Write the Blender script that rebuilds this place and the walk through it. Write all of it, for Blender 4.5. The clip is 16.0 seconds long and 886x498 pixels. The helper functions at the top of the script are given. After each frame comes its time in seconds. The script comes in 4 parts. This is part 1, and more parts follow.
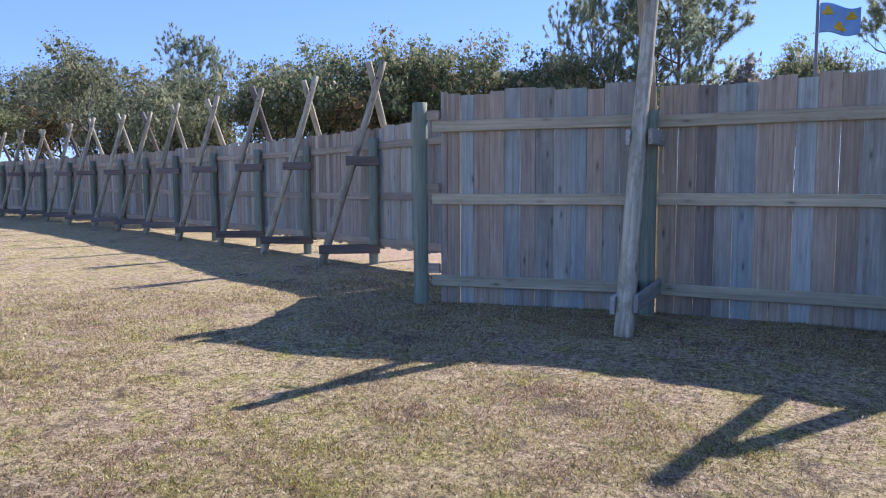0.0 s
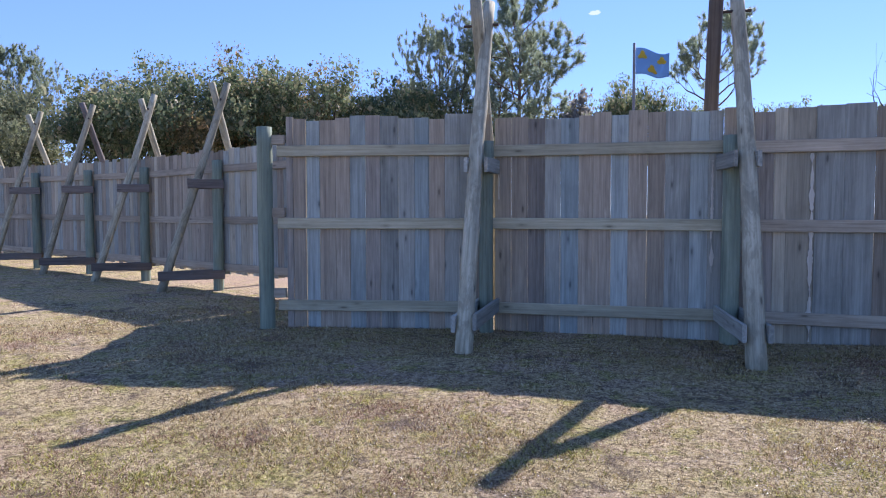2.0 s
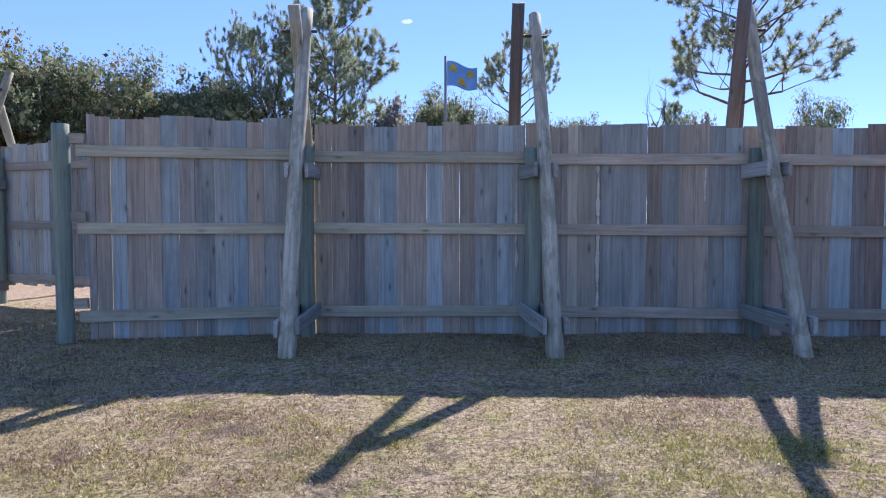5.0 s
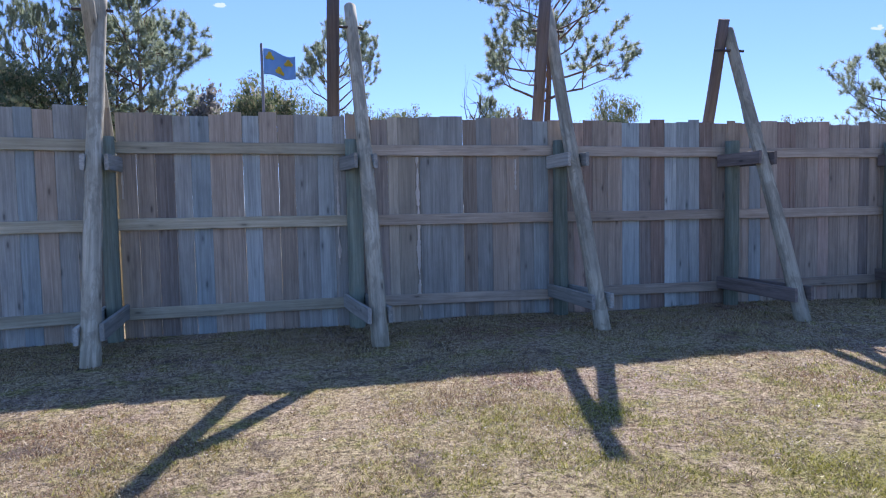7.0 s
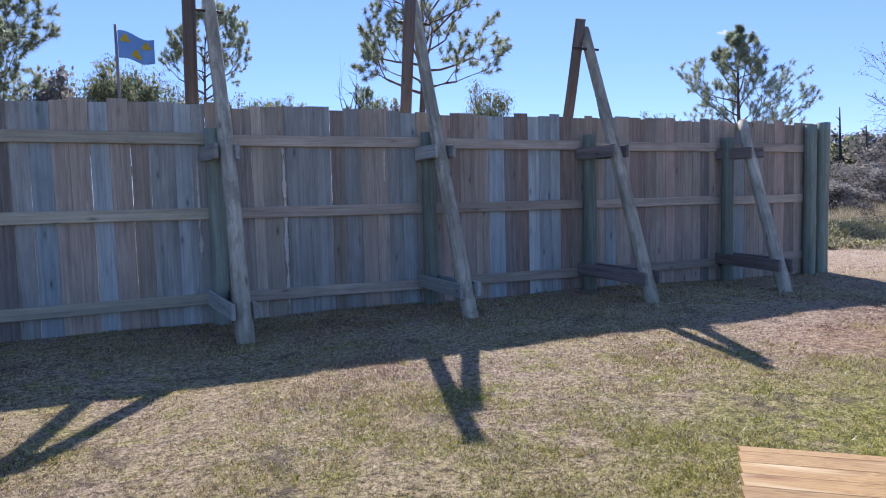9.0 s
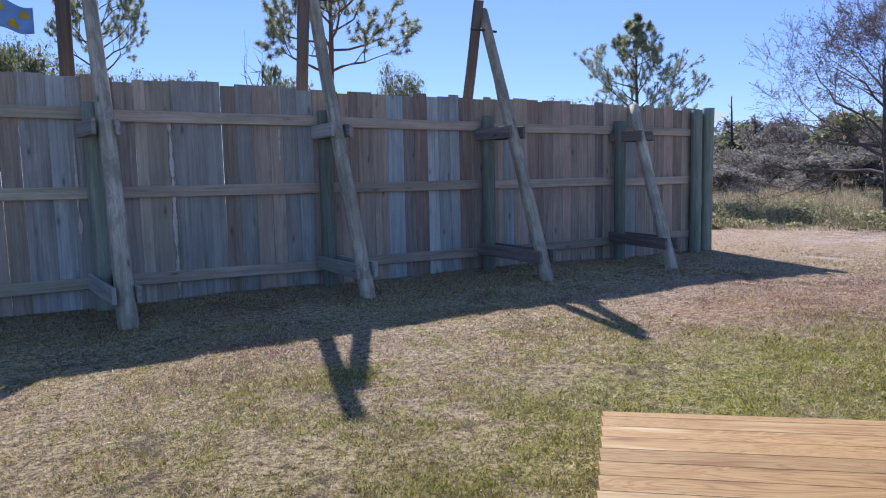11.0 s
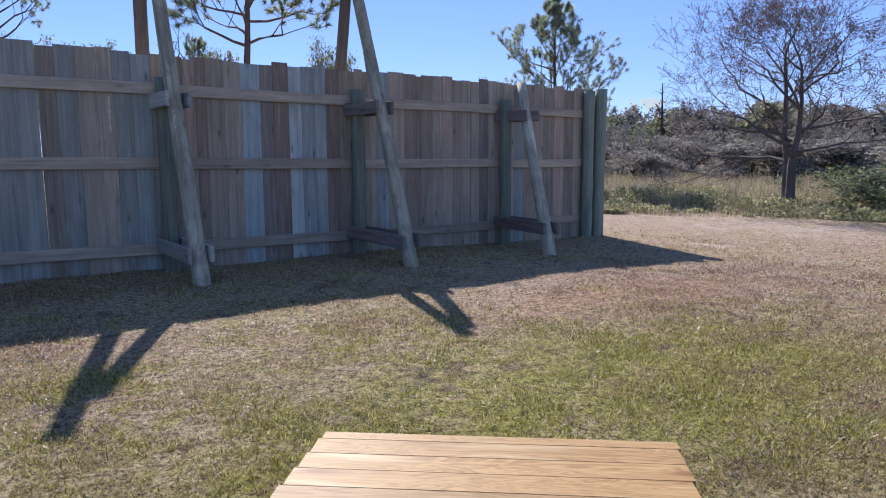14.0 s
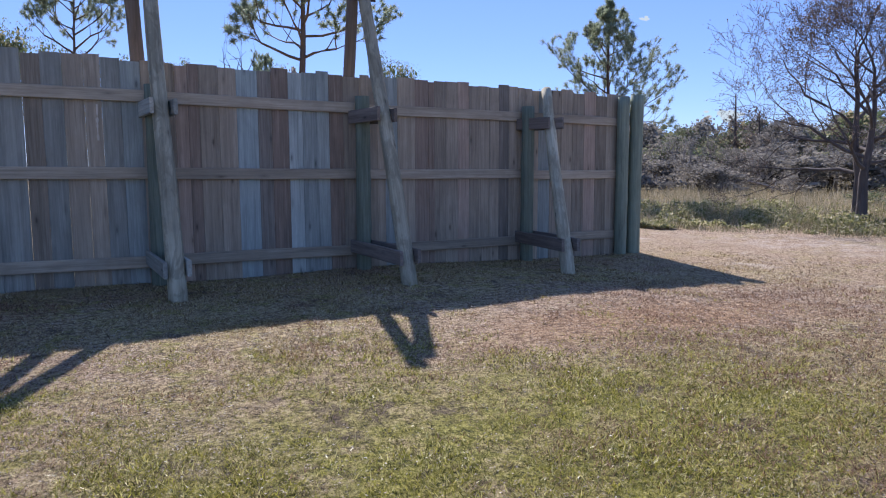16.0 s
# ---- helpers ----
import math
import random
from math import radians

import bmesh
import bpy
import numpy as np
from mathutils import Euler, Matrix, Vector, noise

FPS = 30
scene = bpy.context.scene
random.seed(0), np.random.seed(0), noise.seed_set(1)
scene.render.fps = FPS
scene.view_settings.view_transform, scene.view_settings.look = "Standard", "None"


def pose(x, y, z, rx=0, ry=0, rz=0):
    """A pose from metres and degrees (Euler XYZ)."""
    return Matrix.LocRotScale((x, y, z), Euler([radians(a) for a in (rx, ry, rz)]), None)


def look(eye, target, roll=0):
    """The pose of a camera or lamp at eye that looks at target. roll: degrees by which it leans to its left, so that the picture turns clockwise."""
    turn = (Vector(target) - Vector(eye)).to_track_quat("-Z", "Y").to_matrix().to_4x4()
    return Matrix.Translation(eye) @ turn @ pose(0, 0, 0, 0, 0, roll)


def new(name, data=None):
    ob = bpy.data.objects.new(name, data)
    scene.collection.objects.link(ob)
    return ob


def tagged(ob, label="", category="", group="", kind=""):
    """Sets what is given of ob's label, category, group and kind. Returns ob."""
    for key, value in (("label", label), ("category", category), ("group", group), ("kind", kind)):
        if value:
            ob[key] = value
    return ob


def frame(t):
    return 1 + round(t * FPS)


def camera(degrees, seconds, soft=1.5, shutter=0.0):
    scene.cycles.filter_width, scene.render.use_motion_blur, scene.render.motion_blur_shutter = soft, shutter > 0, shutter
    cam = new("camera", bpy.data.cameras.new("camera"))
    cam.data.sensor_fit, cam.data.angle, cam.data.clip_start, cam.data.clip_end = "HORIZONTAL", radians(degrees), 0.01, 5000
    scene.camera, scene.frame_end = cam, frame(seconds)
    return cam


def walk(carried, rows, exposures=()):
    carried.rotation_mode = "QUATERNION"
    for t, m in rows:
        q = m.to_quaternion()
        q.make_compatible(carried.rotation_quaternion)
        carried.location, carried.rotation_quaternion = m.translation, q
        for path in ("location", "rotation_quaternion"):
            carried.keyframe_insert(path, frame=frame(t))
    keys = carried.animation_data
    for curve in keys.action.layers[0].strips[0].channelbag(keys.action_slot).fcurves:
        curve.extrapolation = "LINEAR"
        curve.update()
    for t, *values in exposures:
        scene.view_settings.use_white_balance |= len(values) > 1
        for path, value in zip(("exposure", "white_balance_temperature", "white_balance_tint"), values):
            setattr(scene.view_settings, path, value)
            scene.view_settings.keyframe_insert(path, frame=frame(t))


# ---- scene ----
cam = camera(66.5, 16.0, soft=1.1)
PATH = [
    (0, (-0.099, 0.051, 1.668), (-1.118, 1.763, 1.499), -0.2),
    (0.5, (-0.076, 0.04, 1.664), (-0.991, 1.811, 1.502), -0.3),
    (1, (-0.049, 0.022, 1.671), (-0.865, 1.841, 1.52), -0.2),
    (1.5, (0.041, -0.046, 1.683), (-0.679, 1.815, 1.555), -0.1),
    (2, (0.097, -0.093, 1.681), (-0.535, 1.802, 1.58), -0.1),
    (2.5, (0.12, -0.138, 1.677), (-0.447, 1.778, 1.596), -0.1),
    (3, (0.133, -0.199, 1.687), (-0.383, 1.732, 1.615), -0.0),
    (3.5, (0.142, -0.221, 1.694), (-0.312, 1.726, 1.625), 0.2),
    (4, (0.111, -0.274, 1.704), (-0.243, 1.694, 1.63), 0.4),
    (6.5, (0.074, -0.389, 1.689), (0.362, 1.587, 1.571), -1.1),
    (7, (0.143, -0.399, 1.693), (0.544, 1.556, 1.572), -1.2),
    (7.5, (0.205, -0.428, 1.691), (0.714, 1.503, 1.565), -1.4),
    (8, (0.245, -0.436, 1.692), (0.85, 1.465, 1.553), -1.5),
    (8.5, (0.27, -0.427, 1.689), (0.95, 1.448, 1.54), -1.5),
    (9, (0.296, -0.448, 1.688), (1.033, 1.405, 1.534), -1.5),
    (11.5, (0.68, -0.548, 1.621), (1.684, 1.167, 1.404), -1.4),
    (12, (0.882, -0.487, 1.61), (1.92, 1.209, 1.393), -1.6),
    (12.5, (1.104, -0.499, 1.587), (2.165, 1.182, 1.364), -1.5),
    (13, (1.413, -0.588, 1.591), (2.502, 1.073, 1.353), -1.1),
    (13.5, (1.672, -0.61, 1.577), (2.779, 1.037, 1.321), -0.6),
    (14, (1.96, -0.575, 1.571), (3.059, 1.075, 1.306), -0.2),
    (14.5, (2.236, -0.571, 1.558), (3.298, 1.103, 1.292), 0.3),
    (15, (2.573, -0.584, 1.541), (3.591, 1.118, 1.28), 0.3),
    (15.5, (2.859, -0.535, 1.506), (3.842, 1.189, 1.257), -0.1),
    (16, (3.17, -0.424, 1.511), (4.098, 1.334, 1.287), -0.2),
]
walk(cam, [(t, look(eye, target, roll)) for t, eye, target, roll in PATH], [(0, 1.03, 6000, 20), (4, 1.06, 5900, 20), (7, 0.98, 5850, 20), (9, 0.84, 5950, 20), (12, 0.64, 6050, 19), (16, 0.62, 6150, 19)])

# ---- light ----
SUN_EL, SUN_AZ = 39.3, 16.1
world = bpy.data.worlds.new("sky")
scene.world = world
world.use_nodes = True
wt = world.node_tree
sky = wt.nodes.new("ShaderNodeTexSky")
sky.sky_type = "NISHITA"
sky.sun_disc = False
sky.sun_elevation, sky.sun_rotation = radians(SUN_EL), radians(SUN_AZ)
sky.air_density, sky.dust_density, sky.ozone_density = 1.0, 0.0, 3.0
sky.altitude = 1800
wt.nodes["Background"].inputs["Strength"].default_value = 0.12
tint = wt.nodes.new("ShaderNodeMix")
tint.data_type, tint.blend_type = "RGBA", "MULTIPLY"
tint.inputs[0].default_value = 1.0
tint.inputs[7].default_value = (0.88, 0.92, 1.16, 1)
wt.links.new(sky.outputs[0], tint.inputs[6])
# flat blue mixed through the whole sky: lifts fill, evens out sunward brightness
even_blue = wt.nodes.new("ShaderNodeMix")
even_blue.data_type = "RGBA"
even_blue.inputs[0].default_value = 0.5
even_blue.inputs[7].default_value = (0.95, 1.75, 3.5, 1)
wt.links.new(tint.outputs[2], even_blue.inputs[6])
wt.links.new(even_blue.outputs[2], wt.nodes["Background"].inputs["Color"])
to_sun = Vector((math.sin(radians(SUN_AZ)) * math.cos(radians(SUN_EL)), math.cos(radians(SUN_AZ)) * math.cos(radians(SUN_EL)), math.sin(radians(SUN_EL))))
sun_data = bpy.data.lights.new("sun", "SUN")
sun_data.energy, sun_data.angle, sun_data.color = 4.6, radians(0.55), (1.0, 0.95, 0.86)
sun = new("sun", sun_data)
sun.matrix_world = look(to_sun * 60, (0, 0, 0))

# ---- materials ----


def mat_base(name, rough=0.8):
    m = bpy.data.materials.new(name)
    m.use_nodes = True
    b = m.node_tree.nodes["Principled BSDF"]
    b.inputs["Roughness"].default_value = rough
    b.inputs["Specular IOR Level"].default_value = 0.25
    return m, m.node_tree, b


def n_coord(nt, kind="Object", scale=(1, 1, 1), vary=0.0):
    tc = nt.nodes.new("ShaderNodeTexCoord")
    mp = nt.nodes.new("ShaderNodeMapping")
    mp.inputs["Scale"].default_value = scale
    nt.links.new(tc.outputs[kind], mp.inputs["Vector"])
    if vary:
        oi = nt.nodes.new("ShaderNodeObjectInfo")
        mu = nt.nodes.new("ShaderNodeMath")
        mu.operation = "MULTIPLY"
        mu.inputs[1].default_value = vary
        nt.links.new(oi.outputs["Random"], mu.inputs[0])
        nt.links.new(mu.outputs[0], mp.inputs["Location"])
    return mp.outputs[0]


def n_noise(nt, vec, scale, detail=4.0, rough=0.6, warp=0.0):
    n = nt.nodes.new("ShaderNodeTexNoise")
    n.inputs["Scale"].default_value, n.inputs["Detail"].default_value = scale, detail
    n.inputs["Roughness"].default_value, n.inputs["Distortion"].default_value = rough, warp
    nt.links.new(vec, n.inputs["Vector"])
    return n.outputs["Fac"]


def n_ramp(nt, fac, stops):
    r = nt.nodes.new("ShaderNodeValToRGB")
    els = r.color_ramp.elements
    while len(els) < len(stops):
        els.new(0.5)
    for e, (p, c) in zip(els, stops):
        e.position = p
        e.color = (*c, 1) if len(c) == 3 else c
    nt.links.new(fac, r.inputs[0])
    return r.outputs[0]


def n_mix(nt, fac, a, b, blend="MIX"):
    m = nt.nodes.new("ShaderNodeMix")
    m.data_type, m.blend_type = "RGBA", blend
    for value, socket in ((fac, m.inputs[0]), (a, m.inputs[6]), (b, m.inputs[7])):
        if isinstance(value, (int, float)):
            socket.default_value = value
        elif isinstance(value, tuple):
            socket.default_value = (*value, 1)
        else:
            nt.links.new(value, socket)
    return m.outputs[2]


def n_math(nt, op, a, b):
    m = nt.nodes.new("ShaderNodeMath")
    m.operation, m.use_clamp = op, True
    for value, socket in ((a, m.inputs[0]), (b, m.inputs[1])):
        if isinstance(value, (int, float)):
            socket.default_value = value
        else:
            nt.links.new(value, socket)
    return m.outputs[0]


def n_bump(nt, bsdf, height, strength, distance):
    b = nt.nodes.new("ShaderNodeBump")
    b.inputs["Strength"].default_value, b.inputs["Distance"].default_value = strength, distance
    nt.links.new(height, b.inputs["Height"])
    nt.links.new(b.outputs[0], bsdf.inputs["Normal"])


def grey3(v):
    return (v, v, v)


def wood(name, dark, mid, light, rough=0.85, knots=0.75, spread=0.26, grain=1.0, stain=0.5, patchy=0.0):
    """Wood whose grain runs along the piece's own z."""
    m, nt, b = mat_base(name, rough)
    fine = n_noise(nt, n_coord(nt, "Object", (38 * grain, 38 * grain, 1.6 * grain), 37.0), 1.0, 6, 0.65, 0.6)
    broad = n_noise(nt, n_coord(nt, "Object", (5, 5, 0.55), 61.0), 1.0, 4, 0.6, 1.2)
    patch = n_noise(nt, n_coord(nt, "Object", (2.2, 2.2, 0.9), 23.0), 1.0, 5, 0.7, 0.5)
    col = n_ramp(nt, fine, [(0.2, dark), (0.5, mid), (0.8, light)])
    col = n_mix(nt, n_ramp(nt, broad, [(0.35, grey3(0)), (0.7, grey3(0.7))]), col, mid)
    col = n_mix(nt, stain, col, n_ramp(nt, patch, [(0.25, grey3(0.42)), (0.6, grey3(1.0))]), "MULTIPLY")
    streak = n_noise(nt, n_coord(nt, "Object", (17, 17, 0.45), 53.0), 1.0, 5, 0.7, 0.3)
    col = n_mix(nt, 0.6, col, n_ramp(nt, streak, [(0.3, grey3(0.5)), (0.52, grey3(1.0)), (0.72, grey3(1.25))]), "MULTIPLY")
    if patchy:
        bits = n_noise(nt, n_coord(nt, "Object", (7, 7, 2.4), 19.0), 1.0, 6, 0.7, 0.8)
        col = n_mix(nt, n_ramp(nt, bits, [(0.48, grey3(0)), (0.56, grey3(patchy))]), col, tuple(c * 0.8 for c in dark))
    if knots:
        vo = nt.nodes.new("ShaderNodeTexVoronoi")
        nt.links.new(n_coord(nt, "Object", (5.5, 5.5, 1.7), 91.0), vo.inputs["Vector"])
        vo.inputs["Scale"].default_value = 1.0
        k = n_ramp(nt, vo.outputs["Distance"], [(0.05, grey3(knots)), (0.1, grey3(knots * 0.35)), (0.2, grey3(0))])
        col = n_mix(nt, k, col, tuple(c * 0.4 for c in dark))
    oi = nt.nodes.new("ShaderNodeObjectInfo")
    hs = nt.nodes.new("ShaderNodeHueSaturation")
    mr = nt.nodes.new("ShaderNodeMapRange")
    mr.inputs["To Min"].default_value, mr.inputs["To Max"].default_value = 1 - spread, 1 + spread
    nt.links.new(oi.outputs["Random"], mr.inputs[0])
    nt.links.new(mr.outputs[0], hs.inputs["Value"])
    nt.links.new(col, hs.inputs["Color"])
    nt.links.new(hs.outputs[0], b.inputs["Base Color"])
    n_bump(nt, b, fine, 0.5, 0.006)
    return m


WOOD = {
    "n": wood("weathered_brown_wood", (0.186, 0.148, 0.110), (0.357, 0.296, 0.221), (0.521, 0.447, 0.341)),
    "r": wood("weathered_red_wood", (0.190, 0.137, 0.103), (0.354, 0.266, 0.202), (0.521, 0.414, 0.313)),
    "d": wood("weathered_dark_wood", (0.149, 0.130, 0.108), (0.298, 0.258, 0.211), (0.460, 0.411, 0.334)),
    "t": wood("weathered_tan_wood", (0.258, 0.222, 0.162), (0.433, 0.386, 0.288), (0.591, 0.539, 0.407)),
    "g": wood("weathered_grey_wood", (0.216, 0.213, 0.184), (0.377, 0.376, 0.324), (0.557, 0.558, 0.480)),
    "b": wood("weathered_bluegrey_wood", (0.214, 0.24, 0.222), (0.372, 0.405, 0.37), (0.52, 0.565, 0.518), spread=0.2),
    "B": wood("pale_bluegrey_wood", (0.201, 0.233, 0.222), (0.327, 0.376, 0.356), (0.442, 0.499, 0.474), spread=0.12),
}
PALE_RAIL = wood("pale_rail_wood", (0.27, 0.245, 0.16), (0.46, 0.42, 0.29), (0.6, 0.56, 0.41), spread=0.12)
RAIL_WOOD = wood("rail_wood", (0.230, 0.189, 0.135), (0.405, 0.338, 0.250), (0.540, 0.466, 0.358), spread=0.2)
POST_WOOD = wood("treated_post_wood", (0.115, 0.142, 0.105), (0.22, 0.255, 0.19), (0.35, 0.385, 0.3), spread=0.22, knots=0.3)
LOG_WOOD = wood("debarked_log_wood", (0.2, 0.178, 0.12), (0.46, 0.42, 0.3), (0.7, 0.65, 0.49), spread=0.15, knots=0.8, grain=0.6, stain=0.7, patchy=0.45)
LOG_RED = wood("reddish_log_wood", (0.086, 0.069, 0.063), (0.154, 0.130, 0.116), (0.206, 0.191, 0.179), spread=0.2, knots=0.6)
TIE_WOOD = wood("dark_tie_wood", (0.096, 0.080, 0.067), (0.192, 0.160, 0.136), (0.304, 0.264, 0.224), spread=0.25)
SAP_WOOD = wood("pale_sapwood", (0.45, 0.4, 0.32), (0.6, 0.55, 0.46), (0.7, 0.65, 0.56), knots=0, spread=0.03, stain=0.5)
def deck_wood():
    """New flat-sawn pine: long cathedral grain, pale sapwood streaks, a few knots."""
    m, nt, b = mat_base("new_pine_wood", 0.55)
    v = n_coord(nt, "Object", (9, 9, 1.0), 47.0)
    warp = n_noise(nt, v, 1.0, 3, 0.5, 1.4)
    rings = nt.nodes.new("ShaderNodeMath")
    rings.operation = "PINGPONG"
    rings.inputs[1].default_value = 0.045
    nt.links.new(warp, rings.inputs[0])
    grain = n_ramp(nt, n_math(nt, "MULTIPLY", rings.outputs[0], 22.0), [(0.1, (0.23, 0.12, 0.036)), (0.45, (0.37, 0.22, 0.078)), (0.9, (0.44, 0.285, 0.115))])
    fine = n_noise(nt, n_coord(nt, "Object", (60, 60, 2.0), 13.0), 1.0, 5, 0.65)
    col = n_mix(nt, 0.4, grain, n_ramp(nt, fine, [(0.3, (0.26, 0.145, 0.05)), (0.7, (0.46, 0.3, 0.125))]))
    sap = n_noise(nt, n_coord(nt, "Object", (6, 6, 0.9), 71.0), 1.0, 3, 0.5, 0.6)
    col = n_mix(nt, n_ramp(nt, sap, [(0.55, grey3(0)), (0.66, grey3(0.75))]), col, (0.54, 0.42, 0.23))
    vo = nt.nodes.new("ShaderNodeTexVoronoi")
    nt.links.new(n_coord(nt, "Object", (6, 6, 1.5), 29.0), vo.inputs["Vector"])
    vo.inputs["Scale"].default_value = 1.0
    col = n_mix(nt, n_ramp(nt, vo.outputs["Distance"], [(0.09, grey3(0.85)), (0.17, grey3(0.4)), (0.36, grey3(0))]), col, (0.2, 0.085, 0.028))
    oi = nt.nodes.new("ShaderNodeObjectInfo")
    hs = nt.nodes.new("ShaderNodeHueSaturation")
    mr = nt.nodes.new("ShaderNodeMapRange")
    mr.inputs["To Min"].default_value, mr.inputs["To Max"].default_value = 0.84, 1.12
    nt.links.new(oi.outputs["Random"], mr.inputs[0])
    nt.links.new(mr.outputs[0], hs.inputs["Value"])
    nt.links.new(col, hs.inputs["Color"])
    nt.links.new(hs.outputs[0], b.inputs["Base Color"])
    n_bump(nt, b, fine, 0.3, 0.003)
    return m


DECK_WOOD = deck_wood()
BARK = wood("grey_bark", (0.038, 0.032, 0.026), (0.083, 0.071, 0.060), (0.135, 0.120, 0.105), knots=0)
TWIG_BARK = wood("grey_twig_bark", (0.055, 0.045, 0.042), (0.11, 0.094, 0.088), (0.18, 0.158, 0.148), knots=0)
PINE_BARK = wood("pine_bark", (0.07, 0.045, 0.032), (0.15, 0.105, 0.08), (0.22, 0.165, 0.13), knots=0)
GREY_BARK = wood("pale_grey_bark", (0.10, 0.09, 0.08), (0.19, 0.175, 0.16), (0.28, 0.26, 0.24), knots=0)
DEAD_BARK = wood("bleached_bark", (0.16, 0.14, 0.125), (0.30, 0.275, 0.25), (0.44, 0.41, 0.38), knots=0)


def leaves(name, stops, rough=0.55, through_light=0.5):
    m, nt, b = mat_base(name, rough)
    geo = nt.nodes.new("ShaderNodeNewGeometry")
    col = n_ramp(nt, geo.outputs["Random Per Island"], stops)
    big = n_noise(nt, n_coord(nt, "Object"), 0.55, 3)
    col = n_mix(nt, 0.5, col, n_ramp(nt, big, [(0.3, grey3(0.6)), (0.7, grey3(1.0))]), "MULTIPLY")
    nt.links.new(col, b.inputs["Base Color"])
    tr = nt.nodes.new("ShaderNodeBsdfTranslucent")
    nt.links.new(col, tr.inputs["Color"])
    mx = nt.nodes.new("ShaderNodeMixShader")
    mx.inputs[0].default_value = through_light
    nt.links.new(b.outputs[0], mx.inputs[1])
    nt.links.new(tr.outputs[0], mx.inputs[2])
    nt.links.new(mx.outputs[0], nt.nodes["Material Output"].inputs[0])
    return m


OAK_LEAF = leaves("oak_leaf", [(0.0, (0.092, 0.131, 0.073)), (0.5, (0.186, 0.231, 0.117)), (0.8, (0.311, 0.318, 0.172)), (1.0, (0.460, 0.380, 0.240))])
GOLD_LEAF = leaves("autumn_oak_leaf", [(0.0, (0.123, 0.120, 0.059)), (0.5, (0.245, 0.209, 0.094)), (1.0, (0.493, 0.328, 0.166))])
GREY_LEAF = leaves("grey_twig_and_moss", [(0.0, (0.169, 0.161, 0.144)), (0.6, (0.285, 0.269, 0.235)), (1.0, (0.438, 0.404, 0.353))], 0.9, 0.5)
NEEDLE = leaves("pine_needle", [(0.0, (0.17, 0.22, 0.15)), (0.6, (0.33, 0.39, 0.25)), (1.0, (0.58, 0.61, 0.44))], 0.45, 0.58)
MOSS_LEAF = leaves("moss_hung_leaf", [(0.0, (0.115, 0.14, 0.08)), (0.5, (0.215, 0.235, 0.135)), (1.0, (0.39, 0.38, 0.24))], 0.8, 0.45)
RUST_LEAF = leaves("rust_leaf", [(0.0, (0.12, 0.085, 0.065)), (0.6, (0.2, 0.145, 0.115)), (1.0, (0.31, 0.235, 0.19))])
BROWN_BLADE = leaves("brown_lawn_blade", [(0.0, (0.08, 0.045, 0.03)), (0.5, (0.31, 0.175, 0.105)), (1.0, (0.56, 0.39, 0.27))], 0.4, 0.4)
BLADE = leaves("dry_lawn_blade", [(0.0, (0.09, 0.06, 0.03)), (0.3, (0.27, 0.19, 0.08)), (0.6, (0.52, 0.39, 0.175)), (0.85, (0.72, 0.58, 0.31)), (1.0, (0.85, 0.76, 0.53))], 0.33, 0.45)
GREEN_BLADE = leaves("green_lawn_blade", [(0.0, (0.06, 0.06, 0.012)), (0.4, (0.28, 0.275, 0.045)), (0.75, (0.56, 0.51, 0.11)), (1.0, (0.82, 0.74, 0.38))], 0.33, 0.45)
MARSH_BLADE = leaves("marsh_grass_blade", [(0.0, (0.175, 0.155, 0.082)), (0.5, (0.379, 0.331, 0.196)), (1.0, (0.670, 0.579, 0.440))], 0.6, 0.35)
LITTER_LEAF = leaves("dead_leaf", [(0.0, (0.14, 0.09, 0.065)), (0.5, (0.36, 0.28, 0.22)), (1.0, (0.66, 0.6, 0.54))], 0.42, 0.3)
WEED_LEAF = leaves("weed_leaf", [(0.0, (0.16, 0.17, 0.07)), (0.5, (0.36, 0.36, 0.16)), (0.8, (0.52, 0.48, 0.28)), (1.0, (0.7, 0.63, 0.45))])


def n_near(nt, v, centre, radii, edge_scale, edge):
    """1 inside a ragged ellipse on the plan, fading to 0."""
    mp = nt.nodes.new("ShaderNodeMapping")
    mp.vector_type = "TEXTURE"
    mp.inputs["Location"].default_value = (centre[0], centre[1], 0)
    mp.inputs["Scale"].default_value = (radii[0], radii[1], 1000)
    nt.links.new(v, mp.inputs["Vector"])
    ln = nt.nodes.new("ShaderNodeVectorMath")
    ln.operation = "LENGTH"
    nt.links.new(mp.outputs[0], ln.inputs[0])
    ad = nt.nodes.new("ShaderNodeMath")
    ad.operation = "MULTIPLY_ADD"
    ad.inputs[1].default_value = edge
    nt.links.new(n_noise(nt, v, edge_scale, 5, 0.65), ad.inputs[0])
    nt.links.new(ln.outputs["Value"], ad.inputs[2])
    return n_ramp(nt, ad.outputs[0], [(0.62, grey3(1)), (1.0, grey3(0))])


